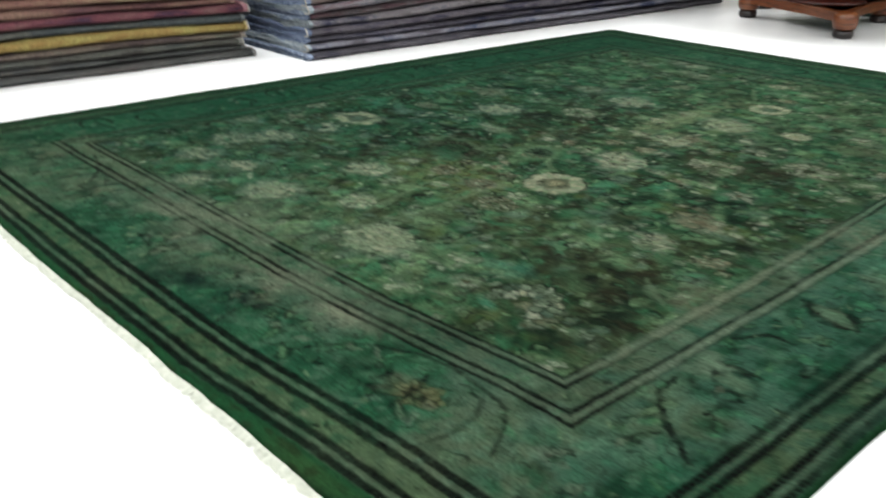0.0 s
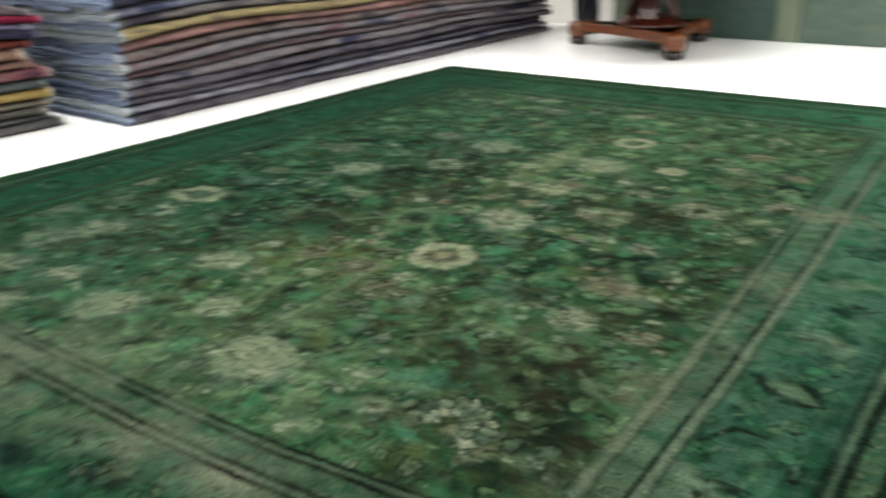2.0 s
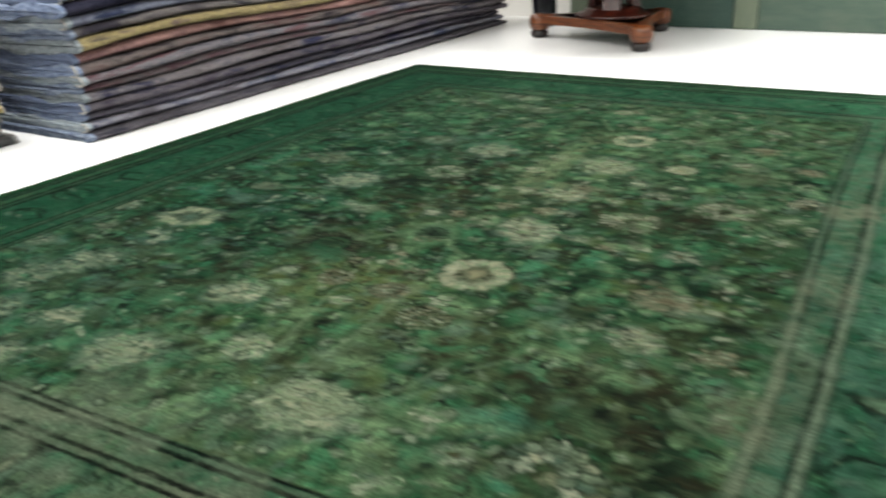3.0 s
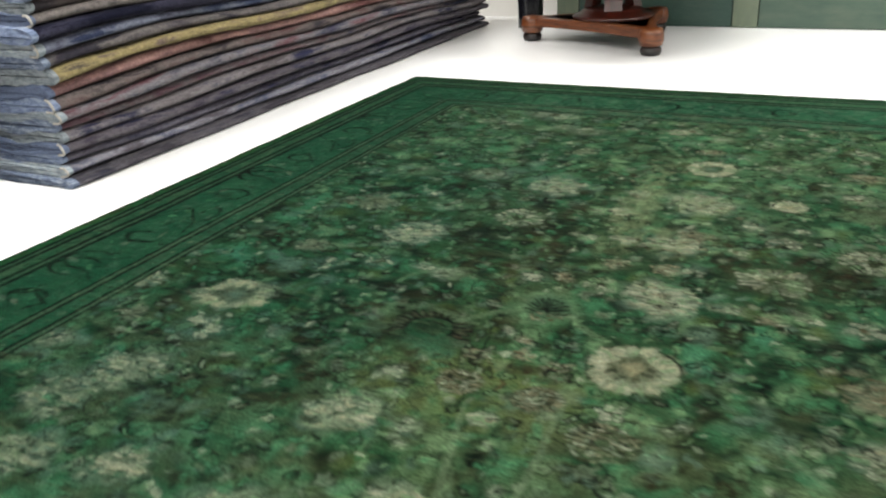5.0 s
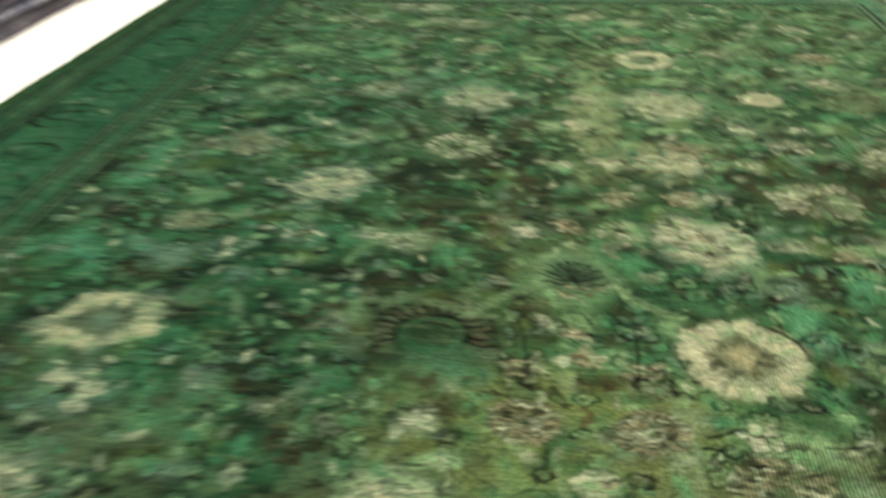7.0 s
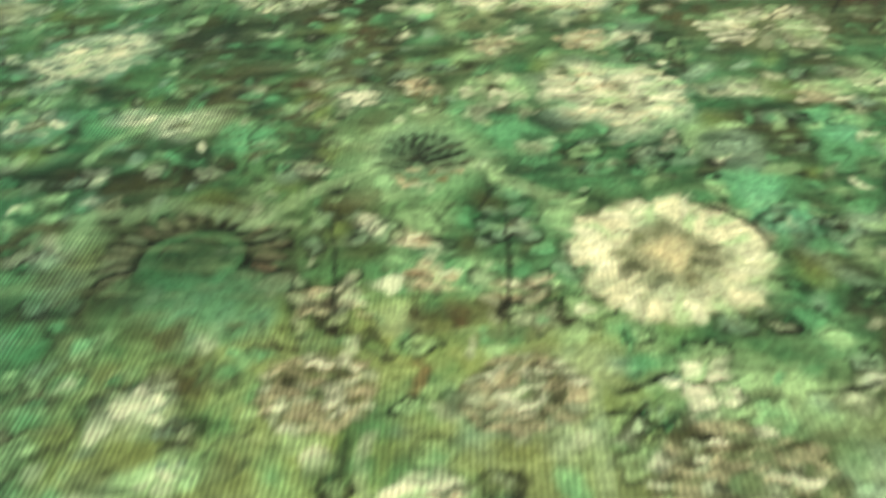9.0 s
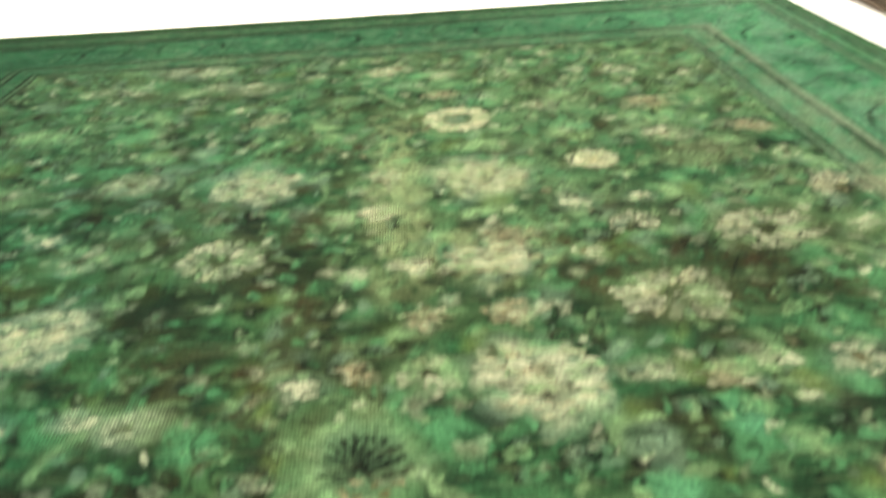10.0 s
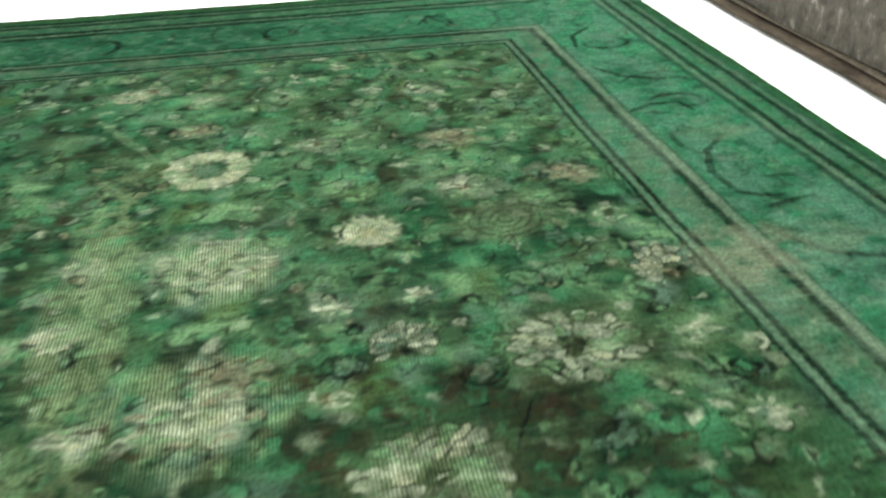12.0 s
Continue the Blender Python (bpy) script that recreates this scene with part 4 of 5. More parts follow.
def draw_flowers():
    """What is still sharp in the larger flowers."""
    rng = random.Random(31)
    for u, v, r in BROWN_SPOTS:
        for _ in range(9):
            leaf(u + rng.gauss(0, r * 0.6), v + rng.gauss(0, r * 0.6), r * 0.5, r * 0.32, rng.uniform(0, 6), rng.choice((BROWN, tone(58, 46, 30), tone(62, 50, 32), tone(44, 42, 26))), None, 0.7)
    for u, v, r in OUTLINED:
        outlined_star(u, v, r, rng)
    for u, v, r in ROSY:
        rosy_flower(u, v, r, rng)
    for u, v, r in CHECKED:
        checked_flower(u, v, r, rng)
    for u, v, r in SMALL_EAST + SMALL_WEST:
        small_flower(u, v, r, rng)
    for u, v, r in WASHED:
        pale_ones = (CREAM, CREAM, ring_cream, TAN, TAN, PALE_GREEN, PINK, BROWN) if u > 0.9 else (TAN, PINK, TAN, GREYGREEN, DEEP, CREAM, BROWN)
        dashes(u, v, r * 0.95, pale_ones, int(8 + 420 * r), rng, 0.8, 0.010)
    for u, v, r in STRIPED:
        striped_flower(u, v, r, rng)
    for u, v, r in FANS:
        fan_flower(u, v, r, rng)
    for (u, v, r), heart, core in zip(RINGS, (GREEN, tone(150, 146, 110), tone(74, 82, 56), tone(40, 62, 40)), (GREYGREEN, tone(180, 172, 132), tone(176, 168, 132), GREYGREEN)):
        ring_flower(u, v, r, heart, core, rng, 0.72 if r > 0.09 else 1.0)
    # a comb-edged dark palmette
    u, v, r = 1.24, 1.255, 0.074
    soft_spot(u, v + 0.01, r * 1.6, r * 1.3, 0.0, tone(44, 46, 30), 0.8)
    blossom(u, v, r * 0.9, 3, [(1.0, DARK), (0.86, GREEN), (0.5, DEEP)], 0.0, 0.85, 0.8, 0.05)
    stroke(arc(u, v, r * 0.72, -15, 200, 0.85), 0.0055, DARK * 0.6, 1.0)
    stroke(arc(u, v, r * 0.45, 20, 190, 0.75), 0.003, DARK * 0.6, 0.9)
    for k in range(17):
        a = math.radians(-22 + 224 * k / 16)
        stroke([(u + r * 0.72 * math.cos(a), v + r * 0.64 * math.sin(a)), (u + r * 1.25 * math.cos(a + 0.1), v + r * 1.1 * math.sin(a + 0.1))], 0.0060, DARK * 0.6, 1.0)
        a += math.radians(6.5)
        stroke([(u + r * 0.82 * math.cos(a), v + r * 0.72 * math.sin(a)), (u + r * 1.18 * math.cos(a), v + r * 1.02 * math.sin(a))], 0.0044, rng.choice((tone(100, 98, 76), tone(88, 106, 82), tone(104, 90, 72))), 0.65)
    soft_spot(u + 0.03, v - r * 0.8, r * 0.95, r * 0.42, 0.1, tone(72, 128, 94), 0.35)
    # a fan of dark rays in a pale halo
    u, v, r = 1.443, 1.39, 0.05
    soft_spot(u, v + 0.03, r * 1.35, r * 1.7, 0.0, PALE_GREEN, 0.5)
    soft_spot(u, v + 0.03, r * 0.95, r * 1.2, 0.0, tone(54, 84, 68), 0.7)
    for ring_ in (0.35, 0.62, 0.88):
        count = int(5 + 9 * ring_)
        for k in range(count):
            a = math.radians(8 + 164 * k / (count - 1))
            soft_spot(u + r * ring_ * math.cos(a), v + 1.6 * r * ring_ * math.sin(a), 0.011, 0.0045, math.atan2(1.6 * math.sin(a), math.cos(a)), DARK * 0.7, 0.95)
    dashes(u, v - 0.012, r, (PINK, RUST, DARK, TAN), 18, rng, 0.3, 0.007)
    # two thin trees with paired leaves and the small spindle between them
    for x, lean in ((1.375, 0.014), (1.53, 0.0)):
        stroke(((x - lean, 1.33), (x, 1.25), (x + lean, 1.14)), 0.0026, DARK, 0.85)
        for y, w in ((1.315, 0.013), (1.295, 0.020), (1.27, 0.022), (1.215, 0.024), (1.19, 0.020), (1.165, 0.014)):
            for side in (-1, 1):
                outlined_leaf(x + side * w, y, 0.013, 0.008, 1.57 - side * 0.7, TAN if y < 1.23 else GREYGREEN, 0.7)
    soft_spot(1.455, 1.095, 0.022, 0.007, math.pi / 2, RUST, 0.9)
    outlined_flower(1.455, 1.135, 0.014, 4, PALE_GREEN, DARK, 0.0, 0.95)
    outlined_flower(1.455, 1.065, 0.012, 4, PALE_GREEN, DARK, 0.4, 0.9)
    for pts in RIBBONS:
        stroke(pts, 0.011, tone(134, 162, 120), 0.38)
    for pts in TENDRILS:
        stroke(pts, 0.003, DARK, 0.85)
    # pale scuffs drawn across the pile
    for pts in SCUFFS:
        stroke(pts, 0.008, tone(144, 166, 130), 0.36)
        stroke([(x + 0.02, y - 0.03) for x, y in pts[:2]], 0.012, tone(130, 154, 120), 0.25)
    # concentric oval
    soft_spot(2.08, 2.21, 0.08, 0.06, 0.3, tone(112, 118, 88), 0.45)
    for share in (1.0, 0.72, 0.45, 0.2):
        stroke(arc(2.08, 2.21, 0.058 * share, 30 + 90 * share, 300 + 90 * share, 0.9, 0.3, 24), 0.0032, DARK, 0.5)
    for _ in range(700):
        size = rng.uniform(0.0035, 0.007)
        soft_spot(rng.uniform(*FIELD_U), rng.uniform(*FIELD_V), size, size * rng.uniform(0.4, 0.8), rng.uniform(0, 3.14), rng.choice((DARK, DARK, DEEP, PALE_GREEN)), rng.uniform(0.3, 0.7))


# long serrated leaves and scrolls of the main border, each with the size of its teeth
SCROLLS_NEAR = [(((1.97, 0.19), (2.0, 0.26), (2.05, 0.32), (2.12, 0.36), (2.20, 0.38), (2.30, 0.37), (2.35, 0.36), (2.39, 0.31), (2.42, 0.25)), 0.005), (((2.47, 0.64), (2.48, 0.58), (2.54, 0.52), (2.60, 0.49), (2.63, 0.46)), 0.006),
                (((2.49, 0.74), (2.54, 0.75), (2.58, 0.75)), 0.004), (((1.80, 0.13), (1.77, 0.20), (1.79, 0.26), (1.87, 0.28)), 0.003), (((0.58, 0.37), (0.74, 0.33), (0.83, 0.27), (0.87, 0.20)), 0.002)]
SCROLLS_EAST = [(((2.55, 2.42), (2.49, 2.36), (2.46, 2.28), (2.47, 2.21), (2.52, 2.17)), 0.006), (((2.45, 2.83), (2.49, 2.76), (2.55, 2.73), (2.62, 2.72)), 0.003), (((2.42, 2.56), (2.48, 2.59), (2.54, 2.59), (2.55, 2.54)), 0.003), (((2.49, 2.15), (2.53, 2.16), (2.58, 2.17)), 0.003),
                (((2.45, 2.12), (2.47, 2.06), (2.51, 2.01), (2.58, 1.98)), 0.003), (((2.54, 3.12), (2.48, 3.06), (2.46, 2.97)), 0.003), (((2.47, 1.08), (2.54, 1.04), (2.60, 1.03)), 0.006), (((2.47, 1.83), (2.53, 1.82), (2.58, 1.87)), 0.005), (((2.46, 0.83), (2.50, 0.90), (2.56, 0.90)), 0.004), (((2.53, 1.45), (2.58, 1.45), (2.61, 1.48)), 0.005)]
SCROLLS_FAR = [(((1.31, 3.28), (1.35, 3.32), (1.39, 3.26)), 0.003), (((1.71, 3.31), (1.75, 3.23), (1.80, 3.25), (1.83, 3.33)), 0.004), (((2.12, 3.25), (2.16, 3.32), (2.20, 3.25)), 0.003), (((0.19, 1.64), (0.24, 1.67), (0.32, 1.58), (0.35, 1.49)), 0.003), (((0.21, 1.05), (0.26, 1.08), (0.34, 1.04), (0.31, 1.0)), 0.003),
               (((0.21, 2.21), (0.25, 2.27), (0.33, 2.18)), 0.003), (((0.22, 1.78), (0.31, 1.78), (0.33, 1.83)), 0.003), (((0.22, 1.40), (0.25, 1.42), (0.31, 1.42)), 0.003), (((0.18, 2.47), (0.27, 2.42), (0.32, 2.31)), 0.003), (((0.20, 2.60), (0.25, 2.64), (0.32, 2.59)), 0.003)]


# share of each dark line that is left on the worn side
KEPT_EAST = {0.057: 0.45, 0.082: 1.0, 0.133: 1.0, 0.160: 0.6, 0.374: 0.35, 0.396: 0.9, 0.450: 0.5, 0.470: 0.3}
# eye-shaped leaves of the worn side: middle, half length, half width, turn, paler inside or not
EYES = [(2.548, 1.062, 0.068, 0.036, -0.35, True), (2.532, 1.806, 0.056, 0.034, 0.05, False), (2.560, 1.446, 0.030, 0.020, 0.0, False), (2.555, 0.705, 0.048, 0.034, -0.2, True)]
PALE_EAST = [(2.555, 1.59, 0.07, 0.03), (2.386, 1.95, 0.03, 0.12), (2.488, 0.72, 0.04, 0.03), (2.54, 2.05, 0.07, 0.05), (2.35, 1.23, 0.03, 0.12), (2.55, 2.44, 0.06, 0.04), (2.39, 0.78, 0.03, 0.12), (2.55, 1.28, 0.05, 0.03)]


def paint_borders():
    rng = random.Random(8)
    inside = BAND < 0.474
    soft, mid, small = value_noise(0.3, 2), value_noise(0.07, 3), value_noise(0.02, 3)
    base = np.zeros((NY, NX, 3)) + tone(40, 94, 66)
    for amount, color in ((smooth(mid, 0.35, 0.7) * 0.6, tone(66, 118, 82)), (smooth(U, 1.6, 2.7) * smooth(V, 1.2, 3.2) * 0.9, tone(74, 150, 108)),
                          (smooth(0.9 * soft + 0.2 * small, 0.5, 0.75) * smooth(V, 1.6, 0.2) * 0.6, tone(124, 132, 106)), (smooth(value_noise(0.11, 2), 0.6, 0.8) * 0.5, tone(26, 76, 54)),
                          (smooth(small, 0.52, 0.75) * 0.55, tone(104, 142, 114)), (smooth(value_noise(0.012, 2), 0.66, 0.82) * 0.25, DARK)):
        base = base * (1 - amount[..., None]) + color * amount[..., None]
    dusk = smooth(((U - 2.6) / 0.3) ** 2 + ((V - 0.95) / 0.45) ** 2, 1.0, 0.2) * 0.62 * (0.4 + 0.6 * mid)
    base = base * (1 - dusk[..., None]) + tone(28, 64, 52) * dusk[..., None]
    near_wash = smooth(BAND, 0.2, 0.36) * smooth(U, 0.6, 1.1) * smooth(V, 0.9, 0.3) * smooth(value_noise(0.16, 4, 0.65), 0.40, 0.62) * 0.7
    base = base * (1 - near_wash[..., None]) + tone(94, 118, 98) * near_wash[..., None]
    blot = smooth(value_noise(0.14, 4, 0.65), 0.52, 0.70) * 0.6 * (1 - 0.6 * smooth(V, 1.2, 2.4))
    base = base * (1 - blot[..., None]) + tone(20, 58, 38) * blot[..., None]
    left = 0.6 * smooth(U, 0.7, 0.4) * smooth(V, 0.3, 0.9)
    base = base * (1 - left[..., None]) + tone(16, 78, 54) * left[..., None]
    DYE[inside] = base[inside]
    # flowers and scrolls of the main border, side by side
    along_y = [0.67 + 0.386 * k for k in range(7)]
    along_x = [0.50 + 0.42 * k for k in range(5)]
    spots = [(RW - 0.23, y, 0.0) for y in along_y] + [(0.255, y, math.pi) for y in along_y] + [(x, RL - 0.31, math.pi / 2) for x in along_x] + [(x, 0.27, -math.pi / 2) for x in along_x]
    for n, (u, v, a) in enumerate(spots):
        c, s = math.cos(a), math.sin(a)

        def to(p, q):
            return (u + c * p - s * q, v + s * p + c * q)

        flip = 1 if n % 2 else -1
        near = v < 0.6
        blossom(*to(0, 0), 0.055, 6, [(1.1, tone(40, 88, 66)), (0.8, TAN if near else tone(50, 108, 76)), (0.5, tone(150, 146, 112) if near else tone(56, 116, 84)), (0.28, DARK)], a, 0.8, 0.45, 0.25, 0.2)
        stroke([to(0.055 * math.cos(t) - 0.01, 0.032 * flip * math.sin(t)) for t in np.linspace(-0.6, 3.4, 16)], 0.0066, DARK * 0.7, 1.0)
        if u < 0.5:
            stroke([to(0.02 + 0.07 * math.cos(t), 0.17 * flip + 0.05 * math.sin(t)) for t in np.linspace(-2.2, 1.9, 16)], 0.0065, DARK * 0.6, 1.0)
        stroke([to(0.06 * math.cos(t), -0.035 * flip * math.sin(t)) for t in np.linspace(0.3, 1.9, 8)], 0.0055, DARK * 0.7, 0.95)
        stroke([to(-0.085, 0.12 * flip), to(-0.04, 0.155 * flip), to(0.03, 0.165 * flip), to(0.09, 0.15 * flip)], 0.005, DARK, 0.65, 0.002)
        stroke([to(-0.02 + 0.075 * math.cos(t), -0.19 * flip + 0.075 * math.sin(t)) for t in np.linspace(2.0, 4.4, 12)], 0.005, DARK, 0.6, 0.002)
        for _ in range(9):
            p, q = rng.uniform(-0.08, 0.09), rng.uniform(-0.19, 0.19)
            leaf(*to(p, q), rng.uniform(0.008, 0.02), rng.uniform(0.004, 0.009), rng.uniform(0, 6), rng.choice((DARK, TEAL, MIDGREEN, GREYGREEN, TAN if near else PALE_GREEN)), None, 0.6)
    clouds = (tone(24, 70, 50), tone(24, 70, 50), tone(98, 136, 106), tone(62, 126, 90), tone(40, 92, 62), tone(112, 132, 104))
    for _ in range(1500):
        along, off = rng.uniform(0.05, 3.6), rng.uniform(0.165, 0.37)
        u, v = rng.choice(((along * 0.77, off), (along * 0.77, off), (RW + 0.04 - off, along), (RW + 0.04 - off, along), (along * 0.77, RL - 0.03 - off), (off, along)))
        size = rng.uniform(0.010, 0.030)
        shade = rng.choice(clouds[:5] if u > 0.5 else (clouds[0], clouds[4]))
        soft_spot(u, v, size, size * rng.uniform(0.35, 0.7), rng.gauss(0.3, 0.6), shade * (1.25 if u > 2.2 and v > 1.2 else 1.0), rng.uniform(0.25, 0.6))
    pale_side = smooth(U, 2.2, 2.5) * smooth(value_noise(0.08, 4, 0.65, 0.5), 0.42, 0.64)
    blend((0.28 + 0.25 * smooth(V, 0.9, 1.8)) * pale_side, tone(104, 146, 124))
    felt(0.8)
    for _ in range(420):
        along, off, side = rng.uniform(0.2, 3.4), rng.uniform(0.19, 0.35), rng.choice(("near", "near", "right", "right", "far", "left"))
        u, v = {"near": (along * 0.8, off), "far": (along * 0.8, RL - 0.03 - off), "left": (off, along), "right": (RW + 0.03 - off, along)}[side]
        a = rng.uniform(0, 360)
        if rng.random() < 0.5:
            stroke(arc(u, v, rng.uniform(0.008, 0.03), a, a + rng.uniform(60, 160)), rng.uniform(0.0020, 0.0034), DARK, rng.uniform(0.5, 0.95) * (0.45 if v > 1.3 and u > 0.6 else 1.0))
        else:
            soft_spot(u, v, rng.uniform(0.006, 0.026), rng.uniform(0.004, 0.012), rng.uniform(0, 3), rng.choice((tone(112, 140, 118), tone(126, 142, 120), TEAL, DEEP, DARK)), 0.55)
    for pts, teeth in SCROLLS_NEAR + SCROLLS_EAST + SCROLLS_FAR:
        soften = 0.8 if pts[0][1] > 1.2 else 0.9
        stroke(pts, 0.0075 if pts[0][0] > 2.4 else 0.0056, DARK, (0.95 if pts[0][0] > 2.4 else 0.8) * soften)
        for (x0, y0), (x1, y1) in zip(pts, pts[1:]):
            for t in (0.2, 0.5, 0.8):
                side = rng.choice((-1, 1))
                a = math.atan2(y1 - y0, x1 - x0) + side * 0.8
                leaf(x0 + t * (x1 - x0) + 0.9 * teeth * math.cos(a), y0 + t * (y1 - y0) + 0.9 * teeth * math.sin(a), 0.003 + teeth, 0.0030, a, DARK, None, soften)
    for u, v, a, b in PALE_EAST:
        for _ in range(18):
            soft_spot(u + rng.gauss(0, 0.6 * a), v + rng.gauss(0, 0.6 * b), 0.030, 0.012, rng.gauss(0, 0.4), tone(126, 148, 122), 0.26)
    for u, v, a, b, turn, pale_in in EYES:
        c, s = math.cos(turn), math.sin(turn)
        if pale_in:
            soft_spot(u, v, 0.8 * a, 0.6 * b, turn, tone(118, 142, 112), 0.6)
        else:
            soft_spot(u, v, 0.8 * a, 0.6 * b, turn, tone(26, 74, 56), 0.6)
        for side in (-1, 1):
            pts = [(u + c * p - s * q, v + s * p + c * q) for p, q in ((-a + 2 * a * k / 10, side * b * math.sin(math.pi * k / 10) ** 0.8) for k in range(0 if side < 0 else 2, 11))]
            stroke(pts, 0.008, DARK, 0.5 if side > 0 else 0.68)
            for _ in range(6):
                p = rng.choice(pts)
                soft_spot(p[0] + rng.gauss(0, 0.008), p[1] + rng.gauss(0, 0.008), 0.016, 0.007, rng.gauss(0, 0.5), rng.choice((DARK, DEEP, tone(30, 78, 58), tone(84, 124, 98))), 0.5)
        soft_spot(u - c * 0.85 * a, v - s * 0.85 * a, 0.022, 0.012, turn, DARK, 0.5)
    for u, v in ((1.358, 0.422), (1.685, 0.354), (1.924, 0.350), (1.234, 0.354)):
        for _ in range(16):
            soft_spot(u + rng.gauss(0, 0.05), v + rng.gauss(0, 0.03), 0.045, 0.02, rng.gauss(0, 0.3), tone(142, 148, 124), 0.28)
    for u, v in ((1.594, 0.211), (1.496, 0.209), (1.748, 0.225)):
        for _ in range(14):
            soft_spot(u + rng.gauss(0, 0.035), v + rng.gauss(0, 0.03), 0.035, 0.016, rng.gauss(0, 0.4), tone(16, 46, 38), 0.3)
    blossom(2.225, 0.27, 0.05, 7, [(1.1, tone(40, 88, 60)), (1.0, tone(118, 122, 84)), (0.45, tone(90, 84, 58))], 0.5, 0.8, 0.8, 0.2)
    for k in range(9):
        outlined_leaf(2.225 + 0.034 * math.cos(0.7 * k), 0.27 + 0.027 * math.sin(0.7 * k), 0.016, 0.009, 0.7 * k, tone(136, 132, 96), 0.7)
    # guards with small repeating buds
    blend((0.3 + 0.4 * smooth(V, 1.4, 0.3)) * (1 - 0.3 * smooth(U, 0.5, 0.2) * smooth(V, 0.15, 0.4)) * smooth(np.abs(DW - 0.108), 0.026, 0.018) * (0.3 + 0.7 * smooth(small, 0.35, 0.65)), tone(100, 122, 86))
    blend(0.48 * (1 - 0.75 * smooth(U, 1.0, 0.5) * smooth(V, 0.1, 0.4)) * smooth(np.abs(DW - 0.422), 0.030, 0.020) * smooth(value_noise(0.035, 3, 0.65), 0.34, 0.66), tone(104, 116, 92))
    for dist, step, size in ((0.108, 0.031, 0.010), (0.422, 0.037, 0.009)):
        k = 0
        while dist + k * step < RL - dist:
            v = dist + k * step
            for u in (dist, RW - dist + 0.036):
                leaf(u + rng.uniform(-0.004, 0.004), v, size, size * 0.5, rng.uniform(0.4, 1.2), rng.choice((DARK, DARK, DEEP, BROWN, TAN)), None, 0.6)
            if v < RW - dist:
                for w in (dist - 0.02, RL - dist - 0.065):
                    leaf(v, w + rng.uniform(-0.004, 0.004), size, size * 0.5, rng.uniform(-0.4, 0.6), rng.choice((DARK, DARK, DEEP, BROWN, TAN)), None, 0.6)
            k += 1
    for _ in range(2000):
        along, off = rng.uniform(0.05, 3.6), 0.055 + 0.415 * rng.random()
        u, v = rng.choice(((along * 0.77, off), (along * 0.77, off), (RW + 0.04 - off, along), (RW + 0.04 - off, along), (along * 0.77, RL - 0.03 - off), (off, along)))
        size, calm = rng.uniform(0.007, 0.014), 0.5 if v > 1.3 and (u > 2.0 or v > 3.0) else 1.0
        leaf(u, v, size, max(0.0038, size * rng.uniform(0.35, 0.55)), rng.uniform(0, 3.14), rng.choice((DARK * 0.6, DARK * 0.6, DARK, DEEP, tone(120, 146, 110), tone(84, 130, 88), TEAL)), None, calm * rng.uniform(0.5, 1.0))
    for _ in range(150):
        along, off = rng.uniform(0.1, 3.0), rng.uniform(0.18, 0.36)
        u, v = rng.choice(((along * 0.8, off), (along * 0.8, off), (RW + 0.03 - off, along), (along * 0.8, RL - 0.03 - off)))
        calm, inside_ = 0.4 if v > 1.3 else 0.6, rng.choice((GREYGREEN, PALE_GREEN, TAN, MIDGREEN, TEAL))
        if rng.random() < 0.5:
            outlined_flower(u, v, rng.uniform(0.010, 0.024), rng.choice((4, 5, 6)), inside_, DARK, rng.uniform(0, 6), calm)
        else:
            outlined_leaf(u, v, rng.uniform(0.012, 0.03), rng.uniform(0.006, 0.012), rng.uniform(0, 6), inside_, calm)
    # paired dark lines with a paler thread between
    run = np.where(np.minimum(V, RL - V) < np.minimum(U, RW - U), U, V)
    bead = 0.88 + 0.12 * np.sin(run * (2 * math.pi / 0.0125)) - 0.15 * smooth(value_noise(0.008, 2), 0.6, 0.75)
    fade = 0.92 + 0.08 * smooth(value_noise(0.25, 2), 0.3, 0.6)
    side_pale = smooth(U, 2.2, 2.6) * smooth(V, 0.5, 1.1)
    east = smooth(U, 2.25, 2.33) * smooth(V, 0.5, 0.65) * (0.7 + 0.3 * mid)
    for dist, half in ((0.057, 0.0075), (0.082, 0.0075), (0.133, 0.0075), (0.160, 0.0075), (0.374, 0.0045), (0.396, 0.0055), (0.450, 0.0055), (0.470, 0.0045)):
        calm = (1 - 0.1 * side_pale if dist > 0.3 else 1 - 0.12 * side_pale) - 0.08 * smooth(U, 0.7, 0.4) * smooth(V, 0.3, 0.9) - 0.08 * smooth(V, 3.0, 3.2)
        calm = np.clip(calm - (1 - KEPT_EAST[dist]) * east * (smooth(V, 1.7, 1.1) if dist > 0.4 else 0.8), 0.15, 1)
        blend(np.minimum(1.0, 1.1 * bead) * calm * fade * (0.9 + 0.1 * BROKEN) * smooth(np.abs(DW - dist), half * 1.5, half * 0.6), DARK * 0.3)
    worn_line = east * (0.35 + 0.65 * smooth(value_noise(0.05, 3, 0.65), 0.3, 0.55))
    blend(0.6 * worn_line * smooth(V, 1.8, 1.2) * smooth(np.abs(DW - 0.461), 0.017, 0.006), tone(146, 152, 124))
    blend(0.5 * worn_line * smooth(np.abs(DW - 0.383), 0.012, 0.005), tone(140, 154, 128))
    blend(0.42 * worn_line * smooth(V, 0.6, 1.3) * (smooth(np.abs(DW - 0.148), 0.010, 0.005) + smooth(np.abs(DW - 0.066), 0.010, 0.005)), tone(130, 154, 126))
